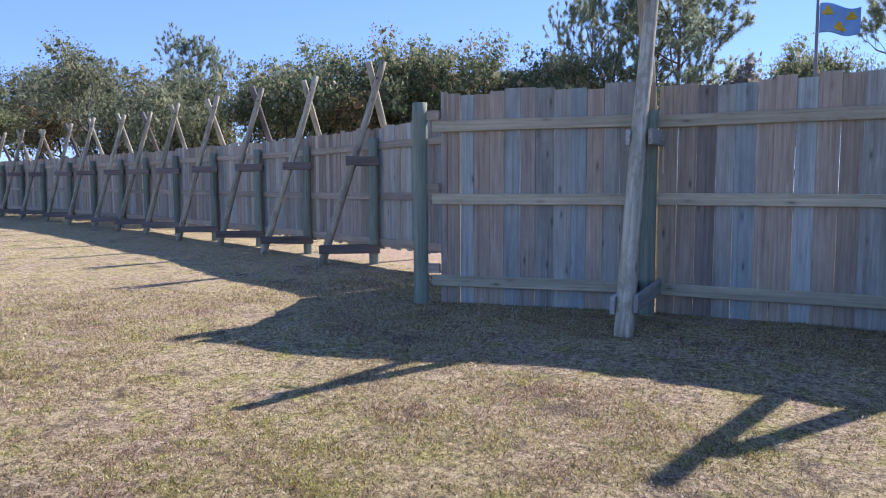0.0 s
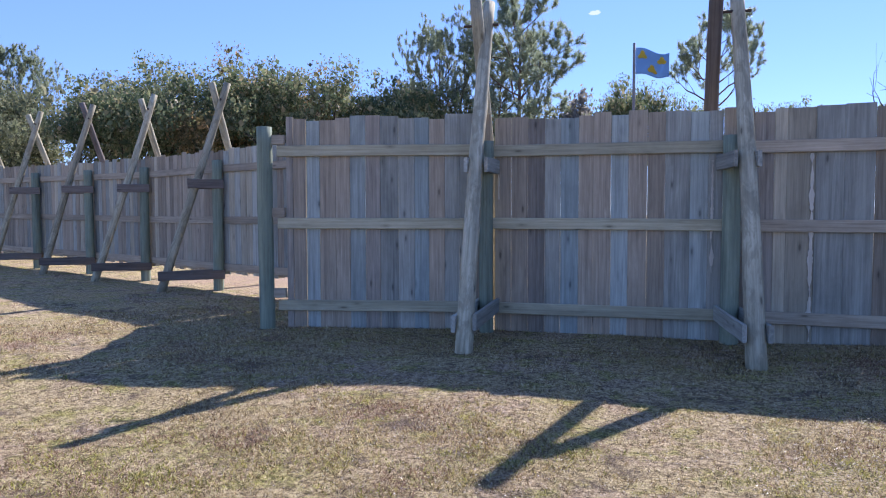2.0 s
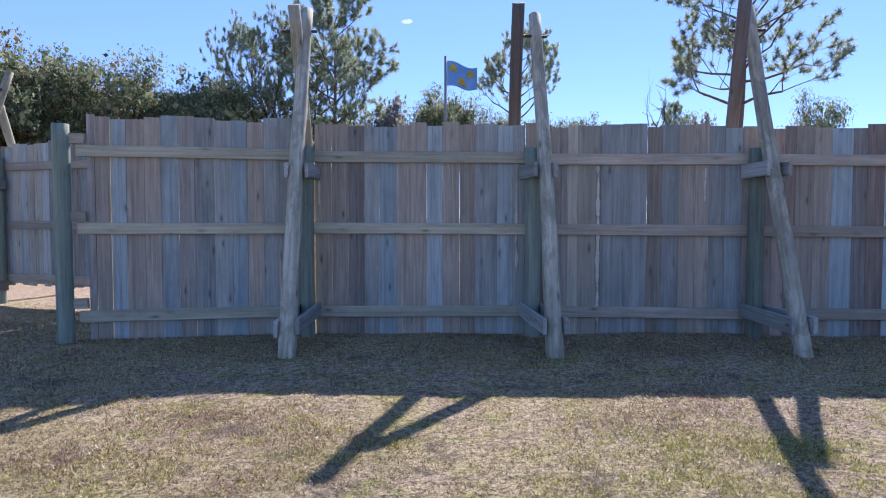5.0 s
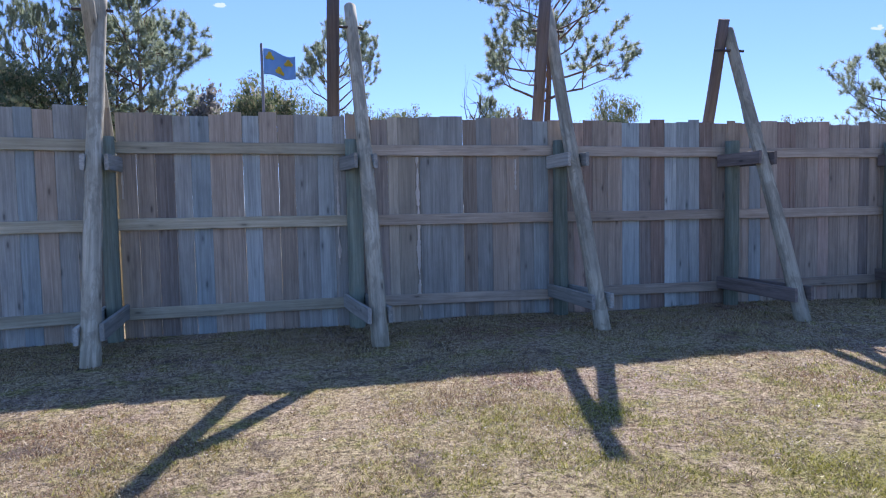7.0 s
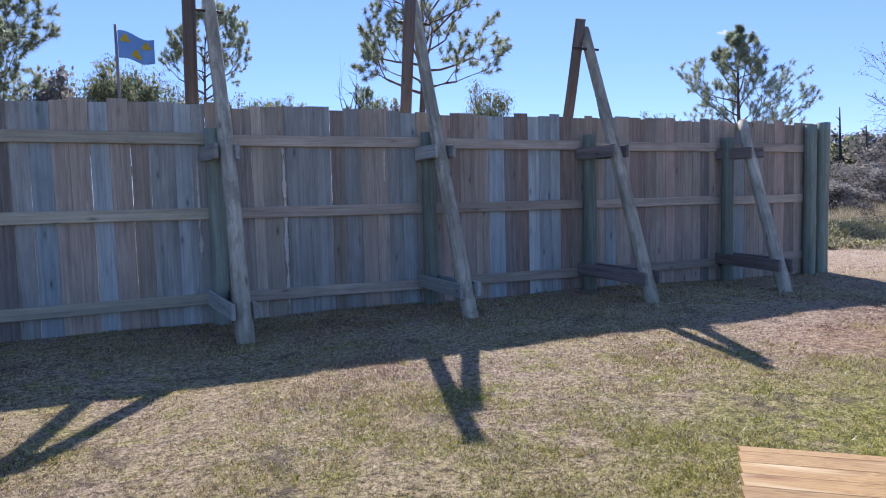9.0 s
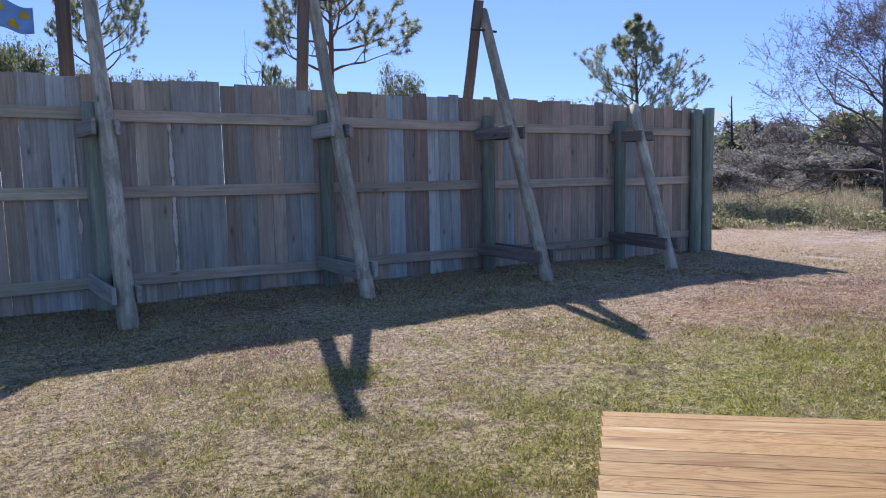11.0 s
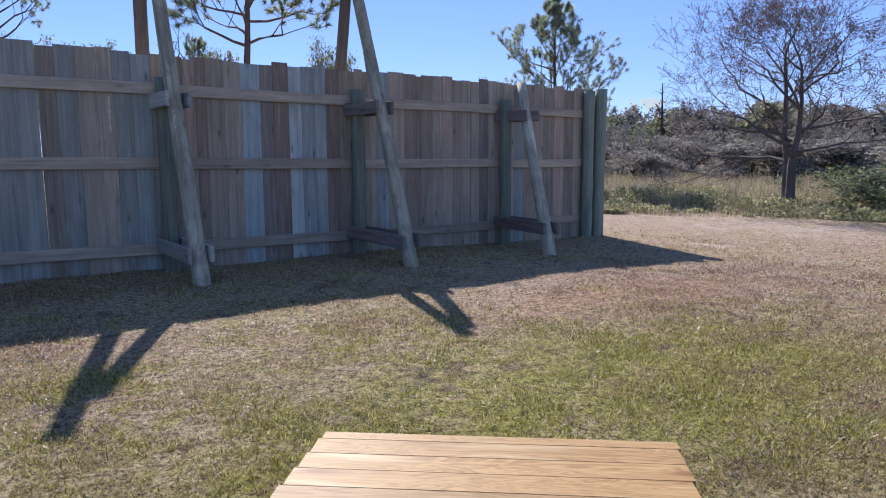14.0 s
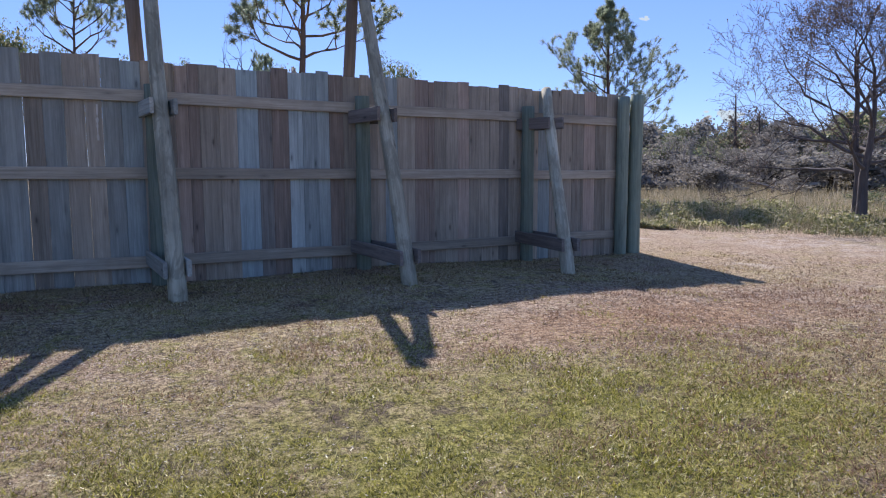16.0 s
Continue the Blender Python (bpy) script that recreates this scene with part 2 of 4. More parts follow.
def ground_material():
    m, nt, b = mat_base("lawn_and_sand", 0.95)
    v = n_coord(nt, "Object")
    fine = n_noise(nt, v, 38.0, 9, 0.92)
    mid = n_noise(nt, v, 13.0, 6, 0.75)
    both = n_mix(nt, 0.3, fine, mid)
    straw = n_ramp(nt, both, [(0.435, (0.03, 0.02, 0.01)), (0.49, (0.265, 0.195, 0.1)), (0.55, (0.6, 0.48, 0.27))])
    litter = n_ramp(nt, both, [(0.435, (0.035, 0.021, 0.014)), (0.49, (0.25, 0.168, 0.105)), (0.555, (0.6, 0.46, 0.32))])
    sand = n_ramp(nt, both, [(0.43, (0.07, 0.043, 0.026)), (0.485, (0.25, 0.165, 0.1)), (0.555, (0.54, 0.41, 0.28))])
    green = n_ramp(nt, both, [(0.435, (0.02, 0.024, 0.005)), (0.495, (0.19, 0.18, 0.028)), (0.56, (0.47, 0.42, 0.12))])
    tone = n_noise(nt, v, 0.55, 6, 0.65, 0.6)
    spots = n_noise(nt, v, 2.6, 6, 0.7)
    col = n_mix(nt, n_ramp(nt, tone, [(0.47, grey3(0)), (0.6, grey3(0.85))]), straw, litter)
    col = n_mix(nt, n_ramp(nt, spots, [(0.5, grey3(0)), (0.62, grey3(0.75))]), col, green)
    col = n_mix(nt, n_near(nt, v, (8.8, 5.2), (5.5, 2.6), 1.1, 0.5), col, litter)
    col = n_mix(nt, n_math(nt, "MULTIPLY", n_near(nt, v, (5.4, 2.4), (5.2, 2.9), 1.3, 0.7), n_ramp(nt, spots, [(0.36, grey3(0.25)), (0.52, grey3(0.95))])), col, green)
    bare = n_ramp(nt, n_noise(nt, v, 1.9, 7, 0.72, 0.4), [(0.36, grey3(0.85)), (0.45, grey3(0))])
    col = n_mix(nt, bare, col, n_ramp(nt, fine, [(0.42, (0.025, 0.018, 0.013)), (0.6, (0.2, 0.14, 0.1))]))
    sep = nt.nodes.new("ShaderNodeSeparateXYZ")
    nt.links.new(v, sep.inputs[0])
    # bare sandy track past the end of the fence
    track = nt.nodes.new("ShaderNodeMapRange")
    track.inputs["From Min"].default_value, track.inputs["From Max"].default_value = 9.5, 15.0
    nt.links.new(sep.outputs["X"], track.inputs[0])
    track_f = n_math(nt, "MULTIPLY", track.outputs[0], n_ramp(nt, n_noise(nt, v, 0.7, 6, 0.7), [(0.32, grey3(0.2)), (0.52, grey3(1))]))
    worn = n_noise(nt, v, 1.7, 8, 0.78, 0.5)
    sand = n_mix(nt, n_ramp(nt, worn, [(0.46, grey3(0.85)), (0.56, grey3(0))]), sand, litter)
    pale = n_noise(nt, v, 0.9, 8, 0.8, 0.7)
    sand = n_mix(nt, n_ramp(nt, pale, [(0.55, grey3(0)), (0.66, grey3(0.7))]), sand, (0.62, 0.54, 0.45))
    col = n_mix(nt, track_f, col, sand)
    lane = n_math(nt, "MULTIPLY", n_near(nt, v, (17.2, 8.6), (3.6, 9.0), 0.9, 0.9), n_ramp(nt, n_noise(nt, v, 2.2, 8, 0.75, 0.6), [(0.46, grey3(0.0)), (0.56, grey3(0.8))]))
    col = n_mix(nt, lane, col, n_ramp(nt, fine, [(0.42, (0.2, 0.14, 0.1)), (0.56, (0.6, 0.51, 0.42))]))
    yard = n_math(nt, "MULTIPLY", n_near(nt, v, (-8.5, 15.0), (6.5, 3.6), 0.9, 0.5), n_ramp(nt, n_noise(nt, v, 2.6, 8, 0.75, 0.6), [(0.42, grey3(0.1)), (0.54, grey3(0.9))]))
    col = n_mix(nt, yard, col, n_ramp(nt, fine, [(0.43, (0.12, 0.07, 0.045)), (0.56, (0.5, 0.36, 0.28))]))
    rust = n_math(nt, "MULTIPLY", n_near(nt, v, (8.4, 4.7), (4.2, 1.6), 1.2, 0.7), 0.7)
    col = n_mix(nt, rust, col, n_ramp(nt, both, [(0.435, (0.045, 0.022, 0.012)), (0.49, (0.26, 0.14, 0.07)), (0.555, (0.55, 0.37, 0.2))]))
    wild = nt.nodes.new("ShaderNodeMapRange")
    wild.inputs["From Min"].default_value, wild.inputs["From Max"].default_value = 18.5, 21.0
    nt.links.new(sep.outputs["X"], wild.inputs[0])
    col = n_mix(nt, wild.outputs[0], col, straw)
    nt.links.new(col, b.inputs["Base Color"])
    n_bump(nt, b, both, 1.0, 0.03)
    return m


GROUND = ground_material()


def plain(name, colour, rough=0.6, metal=0.0):
    m, nt, b = mat_base(name, rough)
    n = n_noise(nt, n_coord(nt, "Object", (1, 1, 1), 9.0), 14.0, 5)
    nt.links.new(n_mix(nt, n_ramp(nt, n, [(0.3, grey3(0)), (0.8, grey3(0.35))]), colour, tuple(c * 0.6 for c in colour)), b.inputs["Base Color"])
    b.inputs["Metallic"].default_value = metal
    return m


FLAG_BLUE = leaves("flag_blue_cloth", [(0.0, (0.20, 0.33, 0.54)), (1.0, (0.20, 0.33, 0.54))], 0.8, 0.6)
FLAG_YELLOW = leaves("flag_yellow_cloth", [(0.0, (0.8, 0.58, 0.08)), (1.0, (0.8, 0.58, 0.08))], 0.8, 0.5)
POLE_GREY = plain("grey_pole_wood", (0.22, 0.2, 0.19), 0.7)
SIGN_WHITE = plain("sign_white", (0.8, 0.8, 0.78), 0.35)
SIGN_BLACK = plain("sign_black", (0.03, 0.03, 0.035), 0.35)
SIGN_RED = plain("sign_red", (0.5, 0.07, 0.13), 0.35)
SIGN_GREY = plain("sign_grey", (0.22, 0.22, 0.23), 0.35)
IRON = plain("rusty_iron", (0.07, 0.055, 0.05), 0.6, 0.5)

# ---- shape helpers ----


def world_of(ob):
    m = ob.matrix_basis.copy()
    while ob.parent:
        ob = ob.parent
        m = ob.matrix_basis @ m
    return m


def mesh_of(name, verts, faces, material, smooth=False):
    me = bpy.data.meshes.new(name)
    me.from_pydata([tuple(v) for v in verts], [], faces)
    if smooth:
        me.polygons.foreach_set("use_smooth", [True] * len(me.polygons))
    me.materials.append(material)
    me.update()
    return me


def islands(name, corners, material):
    """One mesh of many loose faces; corners is n x k x 3."""
    n, k, _ = corners.shape
    me = bpy.data.meshes.new(name)
    me.vertices.add(n * k)
    me.vertices.foreach_set("co", corners.astype(np.float32).ravel())
    me.loops.add(n * k)
    me.loops.foreach_set("vertex_index", np.arange(n * k, dtype=np.int32))
    me.polygons.add(n)
    me.polygons.foreach_set("loop_start", np.arange(0, n * k, k, dtype=np.int32))
    me.materials.append(material)
    me.update(calc_edges=True)
    me.validate()
    return me


def part(name, me, parent, m=None, label=""):
    """A mesh at the world pose m, as a part of parent."""
    ob = new(name, me)
    if parent:
        ob.parent = parent
        ob.matrix_basis = world_of(parent).inverted() @ (m or Matrix())
    elif m:
        ob.matrix_basis = m
    return tagged(ob, label)


def thing(name, at, label, category, group="", kind=""):
    ob = new(name)
    ob.matrix_basis = Matrix.Translation(at)
    ob.empty_display_size = 0.2
    return tagged(ob, label, category, group, kind)


def along(p0, p1, side=(1, 0, 0)):
    """A pose at p0 whose z runs to p1 and whose x lies near side."""
    p0, p1 = Vector(p0), Vector(p1)
    z = (p1 - p0).normalized()
    x = Vector(side)
    x = (x - z * x.dot(z)).normalized()
    y = z.cross(x)
    m = Matrix((x, y, z)).transposed().to_4x4()
    m.translation = p0
    return m


def plank(name, w, d, h, material, rng, chamfer=0.006, skew=0.008):
    """A sawn piece standing on its origin: chamfered long edges, slightly out of true."""
    c = chamfer
    outline = [(-w / 2 + c, -d / 2), (w / 2 - c, -d / 2), (w / 2, -d / 2 + c), (w / 2, d / 2 - c), (w / 2 - c, d / 2), (-w / 2 + c, d / 2), (-w / 2, d / 2 - c), (-w / 2, -d / 2 + c)]
    verts, faces = [], []
    rows = (0, 0.5, 1)
    tilt = rng.uniform(-skew, skew)
    for i, f in enumerate(rows):
        dx, dy = (0, 0) if i == 0 else (rng.uniform(-skew, skew) * 0.5, rng.uniform(-skew, skew) * 0.5)
        for x, y in outline:
            verts.append((x + dx, y + dy, h * f + (tilt * x / w if i == 2 else 0)))
    for i in range(2):
        for j in range(8):
            a, b = i * 8 + j, i * 8 + (j + 1) % 8
            faces.append((a, b, b + 8, a + 8))
    faces += [tuple(range(7, -1, -1)), tuple(range(16, 24))]
    return mesh_of(name, verts, faces, material)


def tube(verts, faces, pts, radii, sides=6, cap=False):
    start = len(verts)
    pts = [Vector(p) for p in pts]
    for i, (p, r) in enumerate(zip(pts, radii)):
        d = (pts[min(i + 1, len(pts) - 1)] - pts[max(i - 1, 0)]).normalized()
        x = d.orthogonal().normalized() if abs(d.z) < 0.9 else Vector((1, 0, 0))
        x = (x - d * x.dot(d)).normalized()
        y = d.cross(x)
        for j in range(sides):
            a = 2 * math.pi * j / sides
            verts.append(p + (x * math.cos(a) + y * math.sin(a)) * r)
    for i in range(len(pts) - 1):
        for j in range(sides):
            a, b = start + i * sides + j, start + i * sides + (j + 1) % sides
            faces.append((a, b, b + sides, a + sides))
    if cap:
        faces.append(tuple(start + j for j in reversed(range(sides))))
        faces.append(tuple(start + (len(pts) - 1) * sides + j for j in range(sides)))


def log_mesh(name, length, r0, r1, material, rng, sides=14, rings=16, bend=0.03, rough=0.05):
    """A peeled log along z: tapered, bent a little, knobby."""
    verts, faces = [], []
    pa, pb = rng.uniform(0, 6), rng.uniform(0, 6)
    knobs = [(rng.uniform(0.1, 0.9), rng.uniform(0, 6.28), rng.uniform(0.1, 0.22)) for _ in range(5)]
    for i in range(rings):
        f = i / (rings - 1)
        cx, cy = bend * math.sin(f * 4.2 + pa) - bend * math.sin(pa), bend * math.sin(f * 3.4 + pb) - bend * math.sin(pb)
        r = r0 + (r1 - r0) * f
        for j in range(sides):
            a = 2 * math.pi * j / sides
            k = 1 + rough * noise.noise(Vector((math.cos(a) * 1.3 + pa, math.sin(a) * 1.3, f * 7 + pb)))
            for kf, ka, ks in knobs:
                k += ks * math.exp(-((f - kf) * length / 0.09) ** 2) * max(0, math.cos(a - ka)) ** 6
            verts.append((cx + r * k * math.cos(a), cy + r * k * math.sin(a), length * f))
    for i in range(rings - 1):
        for j in range(sides):
            a, b = i * sides + j, i * sides + (j + 1) % sides
            faces.append((a, b, b + sides, a + sides))
    top = len(verts)
    for i, f in ((0, 0.0), (rings - 1, 1.0)):
        ring = [verts[i * sides + j] for j in range(sides)]
        cx, cy = sum(v[0] for v in ring) / sides, sum(v[1] for v in ring) / sides
        verts.append((cx, cy, length * f + (0.008 if f else -0.008)))
    for j in range(sides):
        k = (j + 1) % sides
        faces.append((k, j, top))
        faces.append(((rings - 1) * sides + j, (rings - 1) * sides + k, top + 1))
    me = mesh_of(name, verts, faces, material)
    me.polygons.foreach_set("use_smooth", [len(p.vertices) == 4 for p in me.polygons])
    return me


def lie(x):
    """Ground height far along the long fence."""
    return 0.012 * max(0.0, -x - 12.0)


def smooth(f):
    f = np.clip(f, 0, 1)
    return f * f * (3 - 2 * f)


def uneven(x, y):
    """The lawn's own swells and hollows."""
    x, y = np.asarray(x, float), np.asarray(y, float)
    swell = 0.012 * np.sin(1.1 * x + 0.4 * y + 1) + 0.01 * np.sin(0.7 * y - 1.7 * x) + 0.006 * np.sin(3.1 * x + 2.3 * y) * np.sin(2.7 * y - 1.2 * x)
    hollow = 0.08 * smooth((x - 7.5) / 3.5) * (1 - smooth((x - 15) / 5)) + 0.08 * np.exp(-(((x + 4.8) / 1.9) ** 2 + ((y - 4.2) / 1.5) ** 2))
    return swell - hollow


# ---- ground ----
def build_ground():
    def steps(near, far, step):
        vals = list(np.arange(-near, near + 0.001, step))
        g = near
        outer = []
        while g < far:
            g *= 1.35
            outer.append(g)
        return [-v for v in reversed(outer)] + vals + outer
    xs, ys = steps(30, 900, 0.5), steps(24, 900, 0.5)
    verts = []
    for y in ys:
        for x in xs:
            bump = float(uneven(x, y))
            verts.append((x, y, (min(lie(x), 0.5) + bump) if abs(x) < 60 and abs(y) < 60 else min(lie(x), 0.5)))
    n = len(xs)
    faces = [(j * n + i, j * n + i + 1, (j + 1) * n + i + 1, (j + 1) * n + i) for j in range(len(ys) - 1) for i in range(n - 1)]
    tagged(new("ground", mesh_of("ground", verts, faces, GROUND, True)), "dry winter lawn running into bare pinkish sand and marsh", "ground", kind="structure")


build_ground()

# ---- the near fence ----
NODES = [(-5.45, 8.72), (-2.35, 9.42), (0.95, 9.62), (4.15, 9.66), (7.05, 9.68), (10.2, 9.72), (12.75, 9.82)]
SEAMS = [
    [0.14, 0.24, 0.45, 0.65, 0.89, 1.11, 1.34, 1.56, 1.83, 2.07, 2.28, 2.51, 2.73, 2.95, 3.18],
    [0.06, 0.3, 0.54, 0.78, 1.0, 1.25, 1.45, 1.69, 1.92, 2.17, 2.4, 2.72, 2.95, 3.13, 3.31],
    [0, 0.2, 0.44, 0.59, 0.92, 1.25, 1.59, 1.8, 2.04, 2.28, 2.48, 2.71, 2.96, 3.2],
    [0, 0.18, 0.35, 0.5, 0.76, 1.01, 1.31, 1.51, 1.76, 1.97, 2.2, 2.39, 2.62, 2.9],
    [0, 0.15, 0.28, 0.42, 0.64, 0.95, 1.2, 1.31, 1.52, 1.76, 1.98, 2.18, 2.39, 2.59, 2.8, 3.0, 3.15],
    [0, 0.15, 0.3, 0.57, 0.83, 1.1, 1.38, 1.67, 1.95, 2.26, 2.52],
]
TONES = ["dnbnnbdggBnggn", "nndgBnnbnngbgn", "ndttggngnngbn", "nrrnnBdrbbbrn", "nnnbnrrnnrnnndnn", "nnbnnnrnnn"]
RAIL_Z = [(2.62, 1.56, 0.34), (2.60, 1.55, 0.33), (2.56, 1.53, 0.32), (2.53, 1.51, 0.31), (2.50, 1.49, 0.30), (2.49, 1.48, 0.30)]
TOP_Z = [3.10, 3.06, 3.04, 3.02, 3.0, 2.99]


def near_fence():
    rng = random.Random(5)
    f = thing("plank_fence", (0, 9.6, 0), "tall fence of uneven weathered vertical planks on three rails", "fence")
    for k, seams in enumerate(SEAMS):
        a, b = Vector((*NODES[k], 0)), Vector((*NODES[k + 1], 0))
        d = (b - a).normalized()
        back = Vector((-d.y, d.x, 0))
        if back.y < 0:
            back = -back
        for i, tone in enumerate(TONES[k]):
            s0, s1 = seams[i], seams[i + 1]
            gap = rng.uniform(0.0006, 0.0018)
            if k < 2 and rng.random() < 0.22:
                gap = 0.0045
            if k == 0 and i == 1:
                gap = 0.016
            low = rng.uniform(-0.07, -0.02) - (0.09 if k > 3 else 0)
            h = TOP_Z[k] + rng.uniform(-0.04, 0.04) - low
            p = a + d * ((s0 + s1) / 2) + back * (0.016 + rng.uniform(-0.005, 0.006))
            p.z = low
            m = along(p, p + Vector((rng.uniform(-0.0008, 0.0008), 0, 1)), d)
            part("board", plank("board", s1 - s0 - gap, 0.026, h, WOOD[tone], rng, 0.005, 0.002), f, m)
        # rails on the near side of the boards
        for z in RAIL_Z[k]:
            z0, z1 = z + rng.uniform(-0.012, 0.012), z + rng.uniform(-0.012, 0.012)
            nxt = RAIL_Z[min(k + 1, 5)][RAIL_Z[k].index(z)]
            end = b - d * 0.02 if k < 5 else a + d * 2.28
            p0, p1 = a + d * 0.02 - back * 0.028, end - back * 0.028
            p0.z, p1.z = z0, (z1 + nxt) / 2
            me = plank("rail", 0.16, 0.05, (p1 - p0).length, PALE_RAIL if k < 2 else RAIL_WOOD, rng, 0.008, 0.014)
            part("rail", me, f, along(p0, p1, (0, 0, 1)), "squared timber rail")
    posts = [((-5.58, 8.62), 2.98, 0.115), ((-2.36, 9.24), 2.72, 0.105), ((0.86, 9.44), 2.7, 0.115), ((4.03, 9.48), 2.69, 0.11),
             ((7.0, 9.5), 2.68, 0.115), ((10.12, 9.53), 2.66, 0.115), ((12.44, 9.66), 2.95, 0.12), ((12.78, 9.66), 3.0, 0.13)]
    for (x, y), h, r in posts:
        part("post", log_mesh("post", h + 0.3, r, r * 0.96, POST_WOOD, rng, bend=0.006, rough=0.03), f, Matrix.Translation((x, y, -0.3)), "round greenish treated timber post")
    # short blocks on the end post
    for z in (2.79, 1.72, 0.52):
        p = Vector((-5.50, 8.66, z))
        part("cleat", plank("cleat", 0.14, 0.09, 0.2, RAIL_WOOD, rng), f, along(p, p + Vector((0.97, 0.22, 0)), (0, 0, 1)), "short timber block")
    # pale wane running down two boards
    for k, s, z0, z1, w in ((2, 0.88, 0.03, 2.46, 0.075), (2, 2.42, 1.95, 2.42, 0.05), (1, 0.12, 1.9, 2.45, 0.04), (1, 3.0, 0.9, 2.4, 0.045)):
        a, b = Vector((*NODES[k], 0)), Vector((*NODES[k + 1], 0))
        d = (b - a).normalized()
        verts, faces = [], []
        n = 90
        for i in range(n):
            z = z0 + (z1 - z0) * i / (n - 1)
            c = 0.014 * noise.noise(Vector((z * 4, s, 0)))
            half = max(0.002, w / 2 * (0.5 + 0.9 * noise.noise(Vector((z * 5, s + 5, 1))) + 0.5 * noise.noise(Vector((z * 23, s + 9, 2)))))
            for y in (0.0, 0.03):
                verts += [(c - half, y, z), (c + half, y, z)]
        for i in range(n - 1):
            o = i * 4
            faces += [(o, o + 1, o + 5, o + 4), (o + 1, o + 3, o + 7, o + 5), (o + 2, o, o + 4, o + 6)]
        p = a + d * s - Vector((-d.y, d.x, 0)) * 0.02
        part("wane_strip", mesh_of("wane_strip", verts, faces, SAP_WOOD), f, along(p, p + Vector((0, 0, 1)), d), "pale strip of bare sapwood")


near_fence()


def brace(name_label, foot, top, back_top, back_foot, post, out, rng, red=False, z0=0.0, r=0.105, tie_mat=None, pegs=True):
    """Two crossed logs over the fence, tied to its post by pairs of planks. out: the way from the post to the foot."""
    b = thing("brace_frame", (foot[0], foot[1], z0), name_label, "brace", "log braces along the fence")
    foot, top = Vector(foot), Vector(top)
    n = (top - foot).normalized()
    start = foot - n * 0.12
    part("front_log", log_mesh("front_log", (top - start).length, r * 1.08, r * 0.86, LOG_WOOD, rng, bend=0.016), b, along(start, top))
    if back_top:
        bt, bf = Vector(back_top), Vector(back_foot)
        m = (bt - bf).normalized()
        part("back_log", log_mesh("back_log", (bt - bf).length + 0.15, r, r * 0.85, LOG_RED if red else LOG_WOOD, rng), b, along(bf - m * 0.15, bt))
        if pegs:
            c = foot + n * ((top - foot).length - 0.42)
            e = Vector((out.y, -out.x, 0)).normalized()
            verts, faces = [], []
            tube(verts, faces, [c - e * 0.17, c + e * 0.36], [0.022, 0.022], 8, True)
            part("bolt", mesh_of("bolt", verts, faces, IRON), b, None, "iron bolt through both logs")
    side = Vector((out.y, -out.x, 0)).normalized()
    for zc, past in ((2.36, 0.14), (0.37, 0.16)):
        f = (zc - 0.0) / (top.z - z0)
        at = foot + (top - foot) * f
        inner = Vector((post[0], post[1], at.z)) - out * 0.14
        outer = Vector((at.x, at.y, at.z)) + out * past
        inner.z = outer.z = z0 + zc
        for s in (-1, 1):
            o = side * s * (r + 0.034)
            i0, o0 = inner + o + Vector((0, 0, rng.uniform(-0.01, 0.01))), outer + o + Vector((0, 0, rng.uniform(-0.02, 0.02)))
            part("tie_plank", plank("tie_plank", 0.2, 0.05, (o0 - i0).length, tie_mat or TIE_WOOD, rng, 0.008, 0.012), b, along(i0, o0, (0, 0, 1)), "squared tie plank")
    return b


def near_braces():
    rng = random.Random(11)
    lab = "crossed peeled logs bracing the plank fence, tied to its post"
    rows = [
        ((-2.23, 7.68, 0), (-2.56, 10.12, 4.91), (-2.60, 9.47, 4.79), (-2.75, 11.4, 0), (-2.36, 9.24), False),
        ((1.04, 7.99, 0), (0.94, 10.16, 4.81), (0.70, 9.42, 4.75), (0.70, 11.5, 0), (0.86, 9.44), True),
        ((4.09, 8.12, 0), (4.13, 10.1, 4.85), (3.84, 9.45, 4.84), (4.1, 11.5, 0), (4.03, 9.48), True),
        ((7.05, 7.9, -0.03), (7.15, 9.80, 4.55), (6.97, 9.74, 4.70), (7.2, 11.5, 0), (7.0, 9.5), True),
    ]
    for foot, top, bt, bf, post, red in rows:
        out = (Vector((foot[0], foot[1], 0)) - Vector((post[0], post[1], 0))).normalized()
        brace(lab, foot, top, bt, bf, post, out, rng, red, tie_mat=WOOD["g"] if foot[0] < 5 else None)
    out = Vector((-0.1, -1, 0)).normalized()
    brace("single peeled log propping the plank fence near its end", (9.72, 7.83, -0.05), (10.6, 9.6, 2.99), None, None, (10.12, 9.53), out, rng)


near_braces()

# ---- the far fence ----
FAR_POSTS = [(-5.2, 9.05), (-6.5, 11.6), (-9.44, 12.62), (-12.68, 13.98), (-15.35, 14.8), (-18.25, 15.6), (-21.35, 16.55), (-24.2, 17.35), (-26.6, 17.85),
             (-29.6, 18.5), (-32.9, 19.35), (-36.2, 19.85), (-39.1, 20.3), (-42.0, 20.75), (-45.0, 21.2)]


